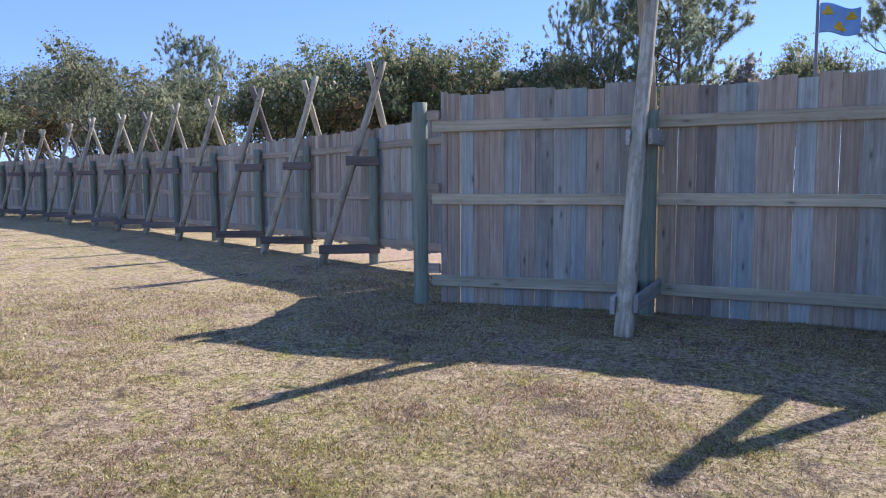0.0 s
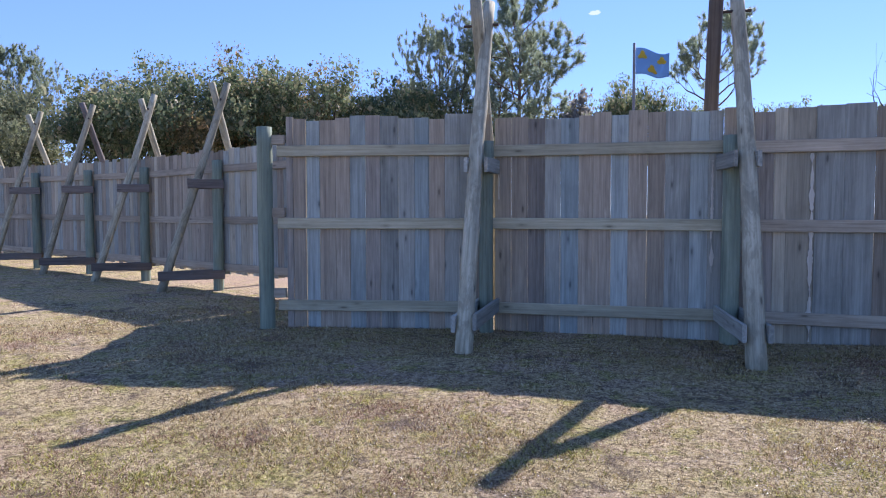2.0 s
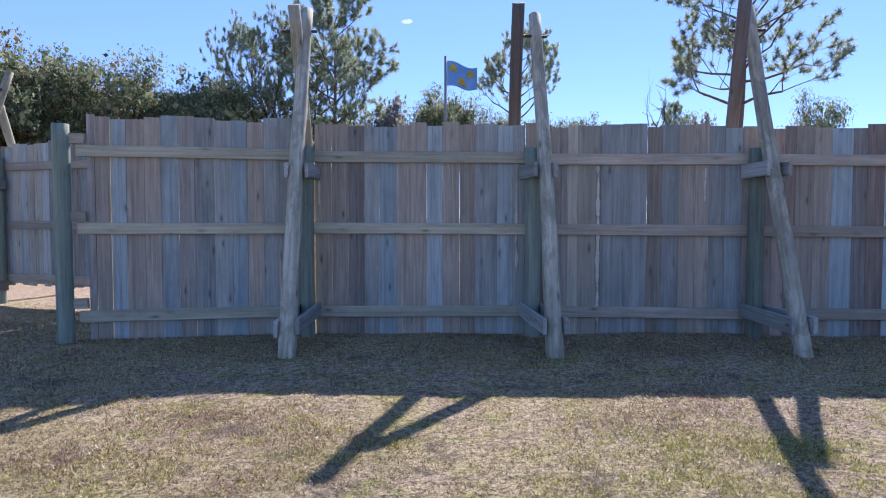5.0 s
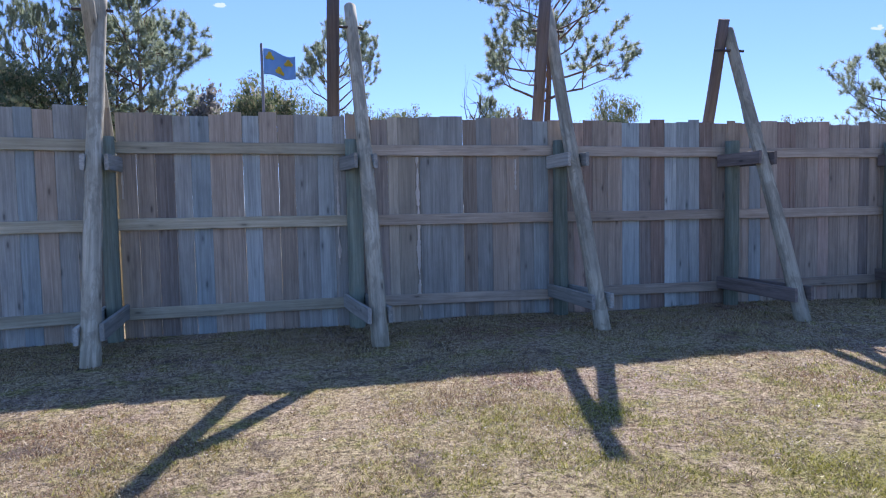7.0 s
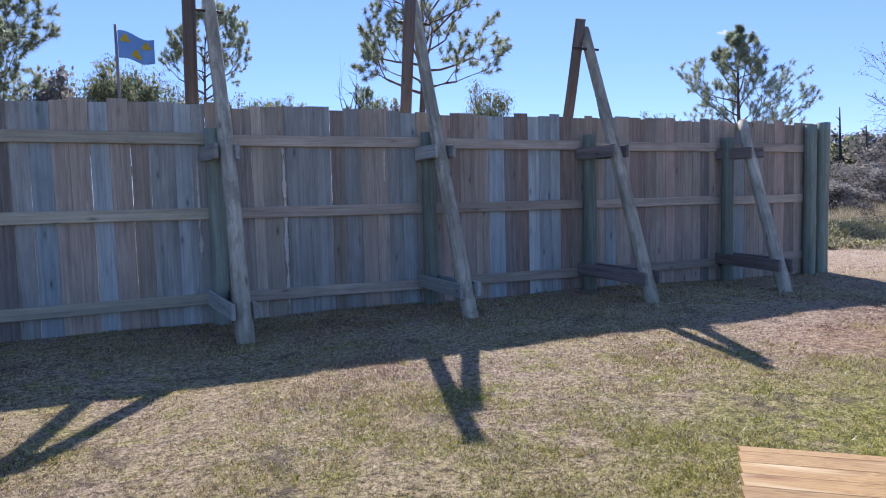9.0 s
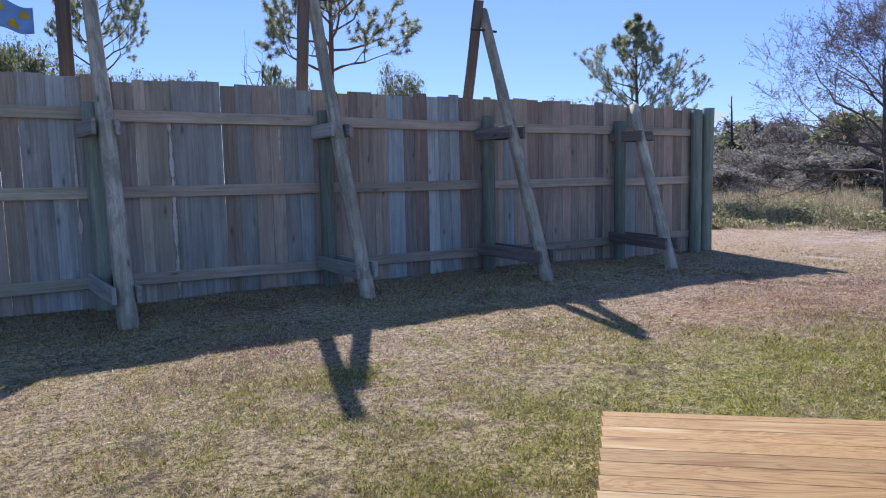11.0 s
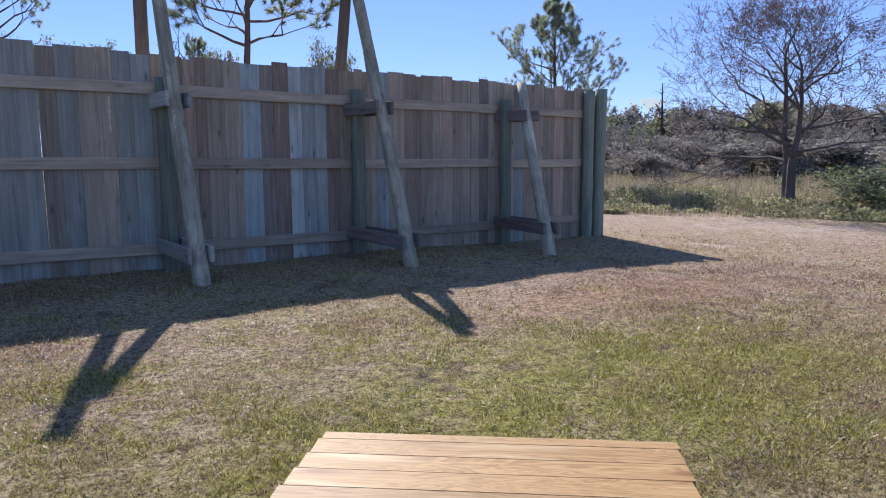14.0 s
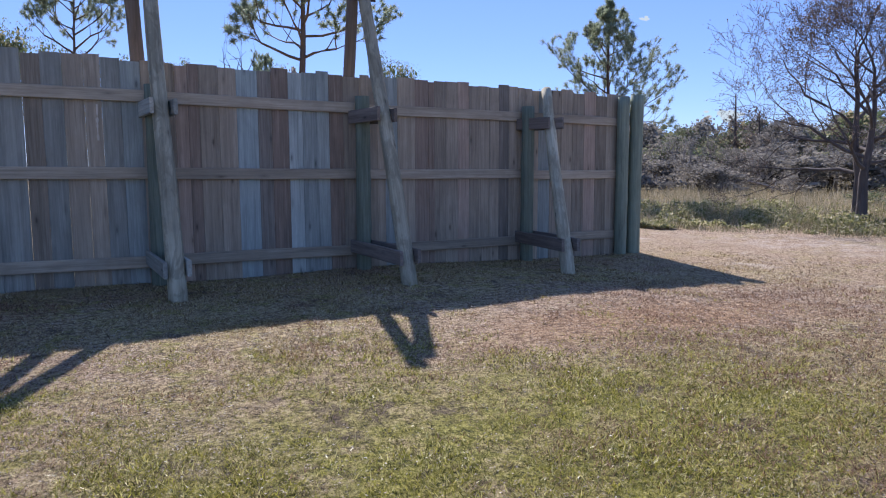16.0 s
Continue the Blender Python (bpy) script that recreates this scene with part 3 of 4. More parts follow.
def far_fence():
    rng = random.Random(21)
    f = thing("plank_fence", (-9.44, 12.8, 0), "long plank fence raised above the ground on round posts", "fence")
    for (x0, y0), (x1, y1) in zip(FAR_POSTS, FAR_POSTS[1:]):
        a, b = Vector((x0, y0, lie(x0))), Vector((x1, y1, lie(x1)))
        d = (b - a).normalized()
        back = Vector((d.y, -d.x, 0)).normalized()
        if back.y < 0:
            back = -back
        length = (b - a).length
        n = round(length / 0.205)
        for i in range(n):
            s = (i + 0.5) / n
            p = a.lerp(b, s) + back * (0.175 + rng.uniform(-0.006, 0.006))
            low = 0.38 + rng.uniform(-0.03, 0.03)
            p.z += low
            tone = rng.choice("nntggtnn")
            part("board", plank("board", length / n - rng.uniform(0.003, 0.009), 0.026, 2.77 + rng.uniform(-0.04, 0.04), WOOD[tone], rng), f, along(p, p + Vector((0, 0, 1)), d))
        for z in (2.72, 1.57, 0.52):
            p0, p1 = a + back * 0.135, b + back * 0.135
            p0.z += z
            p1.z += z
            part("rail", plank("rail", 0.16, 0.05, (p1 - p0).length, RAIL_WOOD, rng), f, along(p0, p1, (0, 0, 1)))
    for x, y in FAR_POSTS:
        part("post", log_mesh("post", 3.2, 0.115, 0.11, POST_WOOD, rng, bend=0.006), f, Matrix.Translation((x, y, lie(x) - 0.3)), "round treated timber post")
    for i, (x, y) in enumerate(FAR_POSTS[2:]):
        out = Vector((-0.80, -0.60, 0))
        z = lie(x)
        lean = out * 1.2
        dx = rng.uniform(-0.12, 0.12)
        foot = (x + lean.x, y + lean.y, z)
        top = (x + 0.10 + dx, y + 0.20, z + 4.75 + rng.uniform(-0.12, 0.12))
        bt = (x - 0.17 + dx, y + 0.05, z + 4.72 + rng.uniform(-0.12, 0.12))
        bf = (x + 0.35, y + 1.5, z)
        brace("crossed logs bracing the long raised fence, tied to its post", foot, top, bt, bf, (x, y), out, rng, i % 3 == 2, z, 0.09)


far_fence()

# ---- platform and sign ----


def platform():
    rng = random.Random(31)
    corner, u, v, z = Vector((3.285, 2.485, 0)), Vector((0.782, -0.623, 0)).normalized(), Vector((-0.685, -0.728, 0)).normalized(), 0.20
    w = 1.735
    p = thing("wooden_platform", corner + u * w / 2 + v * 0.8, "low platform of new honey-coloured pine planks on the lawn", "platform")
    s = 0.0
    for width in (0.085, 0.165, 0.16, 0.165, 0.165, 0.165, 0.165, 0.165, 0.165, 0.165):
        c = corner + v * (s + width / 2) - u * rng.uniform(0, 0.006)
        c.z = z - 0.02
        part("plank", plank("plank", width - 0.003, 0.04, w + rng.uniform(0, 0.008), DECK_WOOD, rng, 0.0018, 0.001), p, along(c, c + u, v))
        s += width
    depth = s
    for s0 in (0.06, depth - 0.06):
        a = corner + v * s0 + u * 0.03
        a.z = 0.085
        part("skirt", plank("skirt", 0.15, 0.045, w - 0.06, DECK_WOOD, rng), p, along(a, a + u, (0, 0, 1)))
    for s0 in (0.05, w / 2, w - 0.05):
        a = corner + u * s0 + v * 0.085
        a.z = 0.085
        part("joist", plank("joist", 0.15, 0.045, depth - 0.17, DECK_WOOD, rng), p, along(a, a + v, (0, 0, 1)))
    # warning sign lying on the planks
    o = corner + u * 1.33 + v * 0.765
    o.z = z + 0.003
    across = Vector((u.y, -u.x, 0))
    base = Matrix((u, -across, Vector((0, 0, 1)))).transposed().to_4x4()
    base.translation = o
    sg = thing("warning_sign", o, "white plastic warning sign with black and red header lying on planks", "sign")

    def slab(name, x0, x1, y0, y1, z0, z1, material, label="", round_=0.0):
        verts, faces = [], []
        pts = []
        for cx, cy, a0 in ((x1 - round_, y1 - round_, 0), (x0 + round_, y1 - round_, 90), (x0 + round_, y0 + round_, 180), (x1 - round_, y0 + round_, 270)):
            for i in range(5 if round_ else 1):
                a = radians(a0 + 22.5 * i)
                pts.append((cx + round_ * math.cos(a), cy + round_ * math.sin(a)))
        n = len(pts)
        for zz in (z0, z1):
            verts += [(x, y, zz) for x, y in pts]
        faces = [(i, (i + 1) % n, (i + 1) % n + n, i + n) for i in range(n)] + [tuple(range(n - 1, -1, -1)), tuple(range(n, 2 * n))]
        part(name, mesh_of(name, verts, faces, material), sg, base, label)
    slab("plate", 0, 0.27, -0.25, 0, 0, 0.003, SIGN_WHITE, "", 0.02)
    slab("header", 0.01, 0.098, -0.24, -0.01, 0.003, 0.0036, SIGN_BLACK, "black header band", 0.012)
    slab("oval_border", 0.02, 0.088, -0.215, -0.035, 0.0036, 0.0041, SIGN_WHITE, "white oval border", 0.033)
    slab("oval", 0.025, 0.083, -0.21, -0.04, 0.0041, 0.0046, SIGN_RED, "faded red oval", 0.028)
    slab("header_text", 0.046, 0.062, -0.18, -0.07, 0.0046, 0.005, SIGN_WHITE, "illegible white lettering")
    for x, l in ((0.112, 0.17), (0.13, 0.19), (0.148, 0.14), (0.18, 0.18), (0.198, 0.15), (0.216, 0.17), (0.236, 0.1)):
        slab("text_line", x, x + 0.009, -0.125 - l / 2, -0.125 + l / 2, 0.003, 0.0035, SIGN_GREY, "illegible grey lettering")
    slab("rule", 0.168, 0.171, -0.235, -0.015, 0.003, 0.0035, SIGN_GREY)


platform()

# ---- flag ----


def flag():
    x, y, top = -0.97, 21.65, 6.92
    f = thing("flagpole", (x, y, 0), "grey wooden flagpole carrying a blue flag with yellow emblems", "flagpole")
    verts, faces = [], []
    tube(verts, faces, [(x, y, -0.2), (x, y, 3.5), (x, y, top)], [0.06, 0.05, 0.04], 10, True)
    part("pole", mesh_of("pole", verts, faces, POLE_GREY, True), f)
    nx, nz, w, h = 28, 18, 1.0, 0.8

    def cloth(s, q, off):
        sag = -0.26 * s + 0.05 * math.sin(s * 7)
        return (x + 0.05 + s * w * 0.97, y + off + 0.09 * s * math.sin(s * 9 + q * 2.2) + 0.03 * math.sin(q * 5 + s * 4), top - 0.15 - h * q + sag * (1 - 0.35 * q))
    verts = [cloth(i / nx, j / nz, 0) for j in range(nz + 1) for i in range(nx + 1)]
    faces = [(j * (nx + 1) + i, j * (nx + 1) + i + 1, (j + 1) * (nx + 1) + i + 1, (j + 1) * (nx + 1) + i) for j in range(nz) for i in range(nx)]
    me = mesh_of("flag", verts, faces, FLAG_BLUE, True)
    fl = part("flag", me, f, None, "blue cloth flag streaming from the pole")
    so = fl.modifiers.new("thickness", "SOLIDIFY")
    so.thickness = 0.006
    for cs, cq in ((0.2, 0.28), (0.78, 0.3), (0.5, 0.74)):
        for off in (-0.012, 0.012):
            verts, faces = [], []
            n = 18
            verts.append(cloth(cs, cq, off))
            for i in range(n):
                a = 2 * math.pi * i / n
                r = 0.12 * (1 + 0.3 * math.cos(3 * a - 1.57))
                verts.append(cloth(cs + r * math.cos(a), cq + r * 1.2 * math.sin(a), off))
            faces = [(0, i + 1, (i + 1) % n + 1) for i in range(n)]
            part("emblem", mesh_of("emblem", verts, faces, FLAG_YELLOW), fl, None, "yellow emblem on the cloth")


flag()

# ---- trees ----


def grow(verts, faces, tips, p, d, length, r, level, rng, fork=3, spread=0.7, lift=0.15, shrink=0.72, sides=6, kink=0.2):
    pts, radii = [p], [r]
    segs = 3
    for i in range(segs):
        d = (d + Vector((rng.uniform(-kink, kink), rng.uniform(-kink, kink), rng.uniform(-kink, kink) + lift * 0.3))).normalized()
        p = p + d * (length / segs)
        pts.append(p)
        radii.append(max(0.007, r * (1 - 0.38 * (i + 1) / segs)))
    tube(verts, faces, pts, radii, sides)
    if level <= 0:
        tips.append((p, d))
        return
    for k in range(fork):
        ax = Vector((rng.uniform(-1, 1), rng.uniform(-1, 1), rng.uniform(-0.6, 0.9)))
        nd = (d * (1 - spread * 0.5) + ax.normalized() * spread + Vector((0, 0, lift))).normalized()
        at = pts[-1] if k < 2 else pts[-2]
        grow(verts, faces, tips, at, nd, length * shrink * rng.uniform(0.8, 1.2), radii[-1] * (0.8 if k == 0 else 0.62), level - 1, rng, fork, spread, lift, shrink, max(3, sides - 1), kink)
    if level <= 2:
        tips.append((p, d))


def cards(points, size, rng, stretch=1.6):
    """Small bent leaf clumps (quads) at the points."""
    n = len(points)
    c = np.array(points)
    a = rng.normal(size=(n, 3))
    a /= np.linalg.norm(a, axis=1, keepdims=True)
    b = np.cross(a, rng.normal(size=(n, 3)))
    b /= np.linalg.norm(b, axis=1, keepdims=True)
    s = size * rng.uniform(0.5, 1.3, (n, 1))
    a, b = a * s * stretch * 0.5, b * s * 0.5
    return np.stack([c - a, c + b * 0.9, c + a, c - b * 0.9], axis=1)


def oak_variant(seed, leaf, per_tip, size, sigma, fork=3, level=4, spread=0.8, bark=None):
    rng, nr = random.Random(seed), np.random.RandomState(seed)
    verts, faces, tips = [], [], []
    grow(verts, faces, tips, Vector((0, 0, -0.3)), Vector((rng.uniform(-0.1, 0.1), 0, 1)), 2.6, 0.34, level, rng, fork, spread, 0.22, 0.78)

    def around(per, sg):
        pts = np.concatenate([np.array(p) + np.clip(nr.normal(size=(per, 3)), -1.35, 1.35) * np.array([sg, sg, sg * 0.7]) for p, _ in tips])
        pts[:, 2] = np.maximum(pts[:, 2], 0.4)
        return pts
    outer, inner = around(per_tip, sigma), around(max(2, per_tip // 9), sigma * 0.62)
    k = 10.0 / np.percentile(outer[:, 2], 99.5)
    verts = [Vector(v) * k for v in verts]
    leaf_cards = np.concatenate([cards(outer * k, size, nr), cards(inner * k, size * 3.2, nr, 1.2)])
    return (mesh_of("trunk", verts, faces, bark or BARK, True), islands("crown", leaf_cards, leaf))


def needles(tips, per, length, width, nr, cone=0.9):
    c = np.repeat(np.array([p for p, _ in tips]), per, axis=0)
    d = np.repeat(np.array([q for _, q in tips]), per, axis=0)
    n = len(c)
    v = nr.normal(size=(n, 3))
    v /= np.linalg.norm(v, axis=1, keepdims=True)
    w = d * 0.4 + v * cone
    w /= np.linalg.norm(w, axis=1, keepdims=True)
    side = np.cross(w, nr.normal(size=(n, 3)))
    side /= np.linalg.norm(side, axis=1, keepdims=True)
    c = c + d * nr.uniform(-0.7, 0.15, (n, 1)) * length
    l = length * nr.uniform(0.6, 1.2, (n, 1))
    return np.stack([c - side * width / 2, c + side * width / 2, c + w * l], axis=1)


def pine_variant(seed, crown_from, limbs, reach, per, length, width, dome=True, level=2, droop=0.0):
    """A pine 10 m high: straight stem, limbs that fork and end in needle tufts."""
    rng, nr = random.Random(seed), np.random.RandomState(seed)
    verts, faces, tips = [], [], []
    line = [Vector((0.2 * math.sin(z * 0.4 + seed), 0.16 * math.sin(z * 0.33 + seed * 2), z)) for z in np.linspace(-0.3, 9.6, 14)]
    tube(verts, faces, line, [0.19 - 0.16 * i / 13 for i in range(14)], 8)
    for i in range(limbs):
        g = (i + rng.random() * 0.8) / limbs
        z = 9.6 * (crown_from + (1 - crown_from) * g)
        at = z + 0.3
        j = min(12, int(at / 9.9 * 13))
        base = line[j].lerp(line[j + 1], 0.5)
        base.z = z
        wide = math.sqrt(max(0.06, 1 - (g * 1.02 - 0.25) ** 2 * 1.25)) if dome else (1 - g) ** 0.8 * 0.9 + 0.12
        a = i * 2.4 + rng.uniform(-0.5, 0.5)
        d = Vector((math.cos(a), math.sin(a), rng.uniform(0.05, 0.45) + 0.5 * g - droop))
        grow(verts, faces, tips, base, d.normalized(), reach * wide * rng.uniform(0.4, 0.62), 0.055 * (1.1 - 0.6 * g), level, rng, 3, 0.62, 0.16, 0.62, 5, 0.22)
    tips.append((line[-1], Vector((0, 0, 1))))
    return (mesh_of("trunk", verts, faces, PINE_BARK, True), islands("crown", needles(tips, per, length, width, nr), NEEDLE))


def bare_variant(seed, level, fork, bark, leaf=None, per_tip=0, size=0.08, spread=0.7, lift=0.18, sigma=0.15, trunk_len=2.6, r=0.22, shrink=0.74):
    rng, nr = random.Random(seed), np.random.RandomState(seed)
    verts, faces, tips = [], [], []
    grow(verts, faces, tips, Vector((0, 0, -0.3)), Vector((rng.uniform(-0.1, 0.1), 0, 1)), trunk_len, r, level, rng, fork, spread, lift, shrink, 7, 0.2)
    top = max(v[2] for v in verts)
    k = 10.0 / top
    trunk = mesh_of("trunk", [Vector(v) * k for v in verts], faces, bark, True)
    if not leaf:
        return (trunk, None)
    pts = np.concatenate([np.array(p) + nr.normal(size=(per_tip, 3)) * sigma for p, _ in tips])
    return (trunk, islands("crown", cards(pts * k, size, nr), leaf))


def spreading_tree(seed):
    """Twin stems that fork low into long arching limbs, which end in dense fine twigs."""
    rng, nr = random.Random(seed), np.random.RandomState(seed)
    verts, faces, tips = [], [], []
    stems = ([(0.2, 0, -0.3), (0.2, 0.04, 0.9), (0.3, 0, 1.9), (0.5, 0.1, 3.2), (0.62, 0.05, 4.8), (0.75, 0.1, 6.4)],
             [(-0.16, 0.1, -0.3), (-0.22, 0.1, 0.9), (-0.26, 0.15, 1.9), (-0.5, 0.1, 3.1), (-0.62, 0.1, 4.4), (-0.55, 0.15, 5.8)])
    for stem in stems:
        tube(verts, faces, stem, [0.25, 0.19, 0.155, 0.12, 0.085, 0.05], 8)
        grow(verts, faces, tips, Vector(stem[-1]), (Vector(stem[-1]) - Vector(stem[-2])).normalized(), 1.3, 0.05, 5, rng, 3, 0.5, 0.05, 0.7, 5, 0.25)
    limbs = 20
    for k in range(limbs):
        g = (k + rng.random() * 0.7) / limbs
        line = stems[k % 2]
        q = 2.05 + 2.9 * g
        n = min(4, int(q))
        p = Vector(line[n]).lerp(Vector(line[n + 1]), q - n)
        a = k * 2.4 + rng.uniform(-0.4, 0.4)
        d = Vector((math.cos(a), math.sin(a), rng.uniform(0.1, 0.45) + 0.5 * g)).normalized()
        grow(verts, faces, tips, p, d, rng.uniform(1.9, 2.7) * (1.1 - 0.45 * g), 0.075 * (1.15 - 0.5 * g), 5, rng, 3, 0.58, 0.03, 0.68, 5, 0.3)
    top = max(v[2] for v in verts)
    k = 10.0 / top
    pts = np.concatenate([np.array(p) + nr.normal(size=(3, 3)) * 0.09 for p, _ in tips if rng.random() < 0.7])
    return (mesh_of("trunk", [Vector(v) * k for v in verts], faces, TWIG_BARK, True), islands("crown", cards(pts * k, 0.045, nr), RUST_LEAF))


def plant(name, label, variant, x, y, height, width=1.0, turn=0.0, group=""):
    t = new(name)
    t.empty_display_size = 0.3
    s = height / 10.0
    t.matrix_basis = Matrix.Translation((x, y, min(lie(x), 0.5))) @ Euler((0, 0, radians(turn))).to_matrix().to_4x4() @ Matrix.Diagonal((s * width, s * width, s, 1))
    tagged(t, label, "shrub" if name == "bush" else "tree", group)
    for nm, me in zip(("trunk", "crown"), variant):
        if me:
            o = new(nm, me)
            o.parent = t
    return t


OAKS = [oak_variant(3, OAK_LEAF, 150, 0.105, 0.5), oak_variant(8, OAK_LEAF, 150, 0.105, 0.54), oak_variant(14, GOLD_LEAF, 130, 0.105, 0.5), oak_variant(19, MOSS_LEAF, 115, 0.11, 0.46)]
GREYS = [oak_variant(23, GREY_LEAF, 20, 0.25, 0.5), oak_variant(27, OAK_LEAF, 16, 0.3, 0.5)]
BUSHES = [oak_variant(41, GREY_LEAF, 26, 0.32, 0.7, 4, 3, 1.1), oak_variant(45, OAK_LEAF, 40, 0.26, 0.7, 4, 3, 1.1)]
FAR_OAKS = [oak_variant(61, OAK_LEAF, 26, 0.26, 0.5), oak_variant(66, MOSS_LEAF, 26, 0.26, 0.5)]
PINES = [pine_variant(2, 0.5, 22, 4.0, 80, 0.22, 0.022, level=3), pine_variant(6, 0.34, 22, 3.5, 66, 0.26, 0.026, level=3), pine_variant(9, 0.66, 14, 3.4, 60, 0.25, 0.024, level=3)]
YOUNG_PINE = pine_variant(15, 0.26, 26, 4.3, 70, 0.24, 0.016, dome=False, level=3)
BARE = spreading_tree(4)
GREY_STEMS = [bare_variant(52, 4, 3, DEAD_BARK, None, spread=0.55, r=0.28, trunk_len=3.4), bare_variant(57, 4, 3, GREY_BARK, GREY_LEAF, 5, 0.22, spread=0.6, r=0.28, trunk_len=3.4)]
SNAGS = [bare_variant(31, 4, 2, BARK, spread=0.8, r=0.34), bare_variant(36, 4, 3, BARK, spread=0.8, trunk_len=3.2, r=0.3)]


def woods():
    oak, pine, grey = "broad evergreen oak with dense mottled foliage behind the fence", "tall slender pine with open tufted crown", "thin grey winter tree hung with moss"
    rng = random.Random(77)
    # dense oaks beyond the long fence
    for x, y, h, w, k in ((-66, 36, 13.4, 0.85, 3), (-60, 41, 12.0, 0.9, 3), (-55, 34.8, 10.8, 0.85, 3), (-50, 30, 9.2, 0.9, 2), (-45, 32, 10.5, 0.8, 3), (-40, 30, 9.2, 0.85, 3), (-35, 33, 9.8, 0.85, 3),
                          (-32, 28, 7.9, 0.9, 3), (-28, 29, 8.3, 0.85, 0), (-25, 29, 9.5, 0.85, 1), (-22.3, 31, 9.9, 0.8, 2), (-20.5, 34, 9.6, 0.8, 0), (-18.4, 37, 10.0, 0.8, 1), (-16.2, 40, 9.9, 0.75, 0),
                          (-13.8, 43, 8.8, 0.8, 1), (-29, 34, 9.2, 0.9, 1), (-40, 37, 10.4, 0.9, 3), (-50, 40, 11.5, 0.9, 3), (-72, 32, 11.5, 1.0, 2), (-62, 28, 9.0, 1.0, 0), (-80, 30, 12, 1.0, 1),
                          (-19.6, 36.2, 9.9, 0.8, 2), (-15.4, 40.6, 10.0, 0.8, 1), (-23.6, 33, 9.4, 0.8, 0), (-37, 24.5, 9.2, 0.8, 3), (-3.4, 59.7, 12.6, 0.65, 0), (-8.5, 60, 11.6, 0.6, 1), (1.7, 70, 13.0, 0.6, 1), (12.5, 79, 13.4, 0.5, 0), (-12, 50, 9.5, 0.8, 0), (19.2, 67, 11.4, 0.6, 1), (38, 46, 7.9, 0.6, 0), (8, 72, 12.0, 0.6, 0)):
        plant("oak_tree", oak, OAKS[k], x, y, h * 1.02 if x < -12 else h, w, rng.uniform(0, 360), "oaks behind the fences")
    for x, y, h, w, k in ((-46.5, 38, 12.2, 0.75, 0), (-9.4, 43.8, 15.0, 0.85, 1), (-10.8, 45, 12.5, 0.9, 0), (3.3, 54.5, 14.8, 0.75, 2), (14.0, 37.1, 15.6, 1.0, 0), (20, 70, 12, 0.7, 1)):
        plant("pine_tree", pine, PINES[k], x, y, h, w, rng.uniform(0, 360), "tall pines behind the fences")
    plant("pine_tree", pine, PINES[0], -14.3, 42.8, 12.6, 0.6, 75, "tall pines behind the fences")
    plant("dead_tree", "bare grey tree with crooked upper limbs among pines", SNAGS[1], -12.7, 41.5, 14.2, 0.7, 40)
    plant("dead_tree", "small dead snag with crooked bare branches", SNAGS[0], 11.2, 48.5, 12.6, 0.5, 120)
    plant("grey_tree", grey, GREYS[0], -7.0, 59, 12.0, 0.7, 10, "grey winter trees")
    plant("oak_tree", oak, OAKS[1], 30.6, 62.6, 13.0, 0.5, 200, "oaks behind the fences")
    plant("grey_tree", grey, GREYS[0], 21, 64, 11.2, 0.5, 100, "grey winter trees")
    plant("young_pine_tree", "young pine with long needle tufts near the fence end", YOUNG_PINE, 22.45, 21.33, 8.3, 0.9, 30)
    plant("bare_tree", "wide leafless tree with rusty leaf remnants at the marsh edge", BARE, 22.03, 10.65, 7.3, 1.0, 60)
    for x, y, h, w in ((30.5, 12.6, 0.8, 2.2), (32.5, 11.0, 1.3, 2.0), (35.5, 14.2, 1.3, 2.2), (27.5, 9.6, 0.7, 2.2), (35.0, 9.0, 1.7, 2.0), (31.8, 16.0, 0.7, 2.0), (40, 12, 2.0, 2.0), (22.4, 7.9, 0.9, 2.2), (24.2, 9.3, 1.1, 2.2), (23.9, 7.6, 1.2, 2.2), (27.6, 11.0, 1.3, 2.0)):
        plant("bush", "low dark leafy shrub at the edge of the marsh", BUSHES[1], x, y, h, w, rng.uniform(0, 360), "shrubs beside the bare tree")
    # far edge of the marsh
    for i in range(64):
        a = radians(-8 + 58 * i / 63)
        dist = rng.uniform(85, 125)
        x, y = 2.5 + dist * math.cos(a), -0.5 + dist * math.sin(a)
        bx, by = 2.5 + (dist - 12) * math.cos(a + 0.01), -0.5 + (dist - 12) * math.sin(a + 0.01)
        plant("bush", "tangled shrub at the far edge of the marsh", BUSHES[0 if i % 3 else 1], bx, by, rng.uniform(3.4, 5.6) * dist / 110, 1.9, rng.uniform(0, 360), "shrubs at the far edge of the marsh")
        if i % 5 == 0:
            plant("oak_tree", "dark distant oak at the far edge of the marsh", FAR_OAKS[i % 2], x, y, rng.uniform(7.4, 9.6) * dist / 110, 1.3, rng.uniform(0, 360), "trees at the far edge of the marsh")
        else:
            plant("grey_tree", "grey mossy tree at the far edge of the marsh", GREYS[0 if i % 4 else 1], x, y, rng.uniform(7.6, 9.8) * dist / 110, 1.2, rng.uniform(0, 360), "trees at the far edge of the marsh")
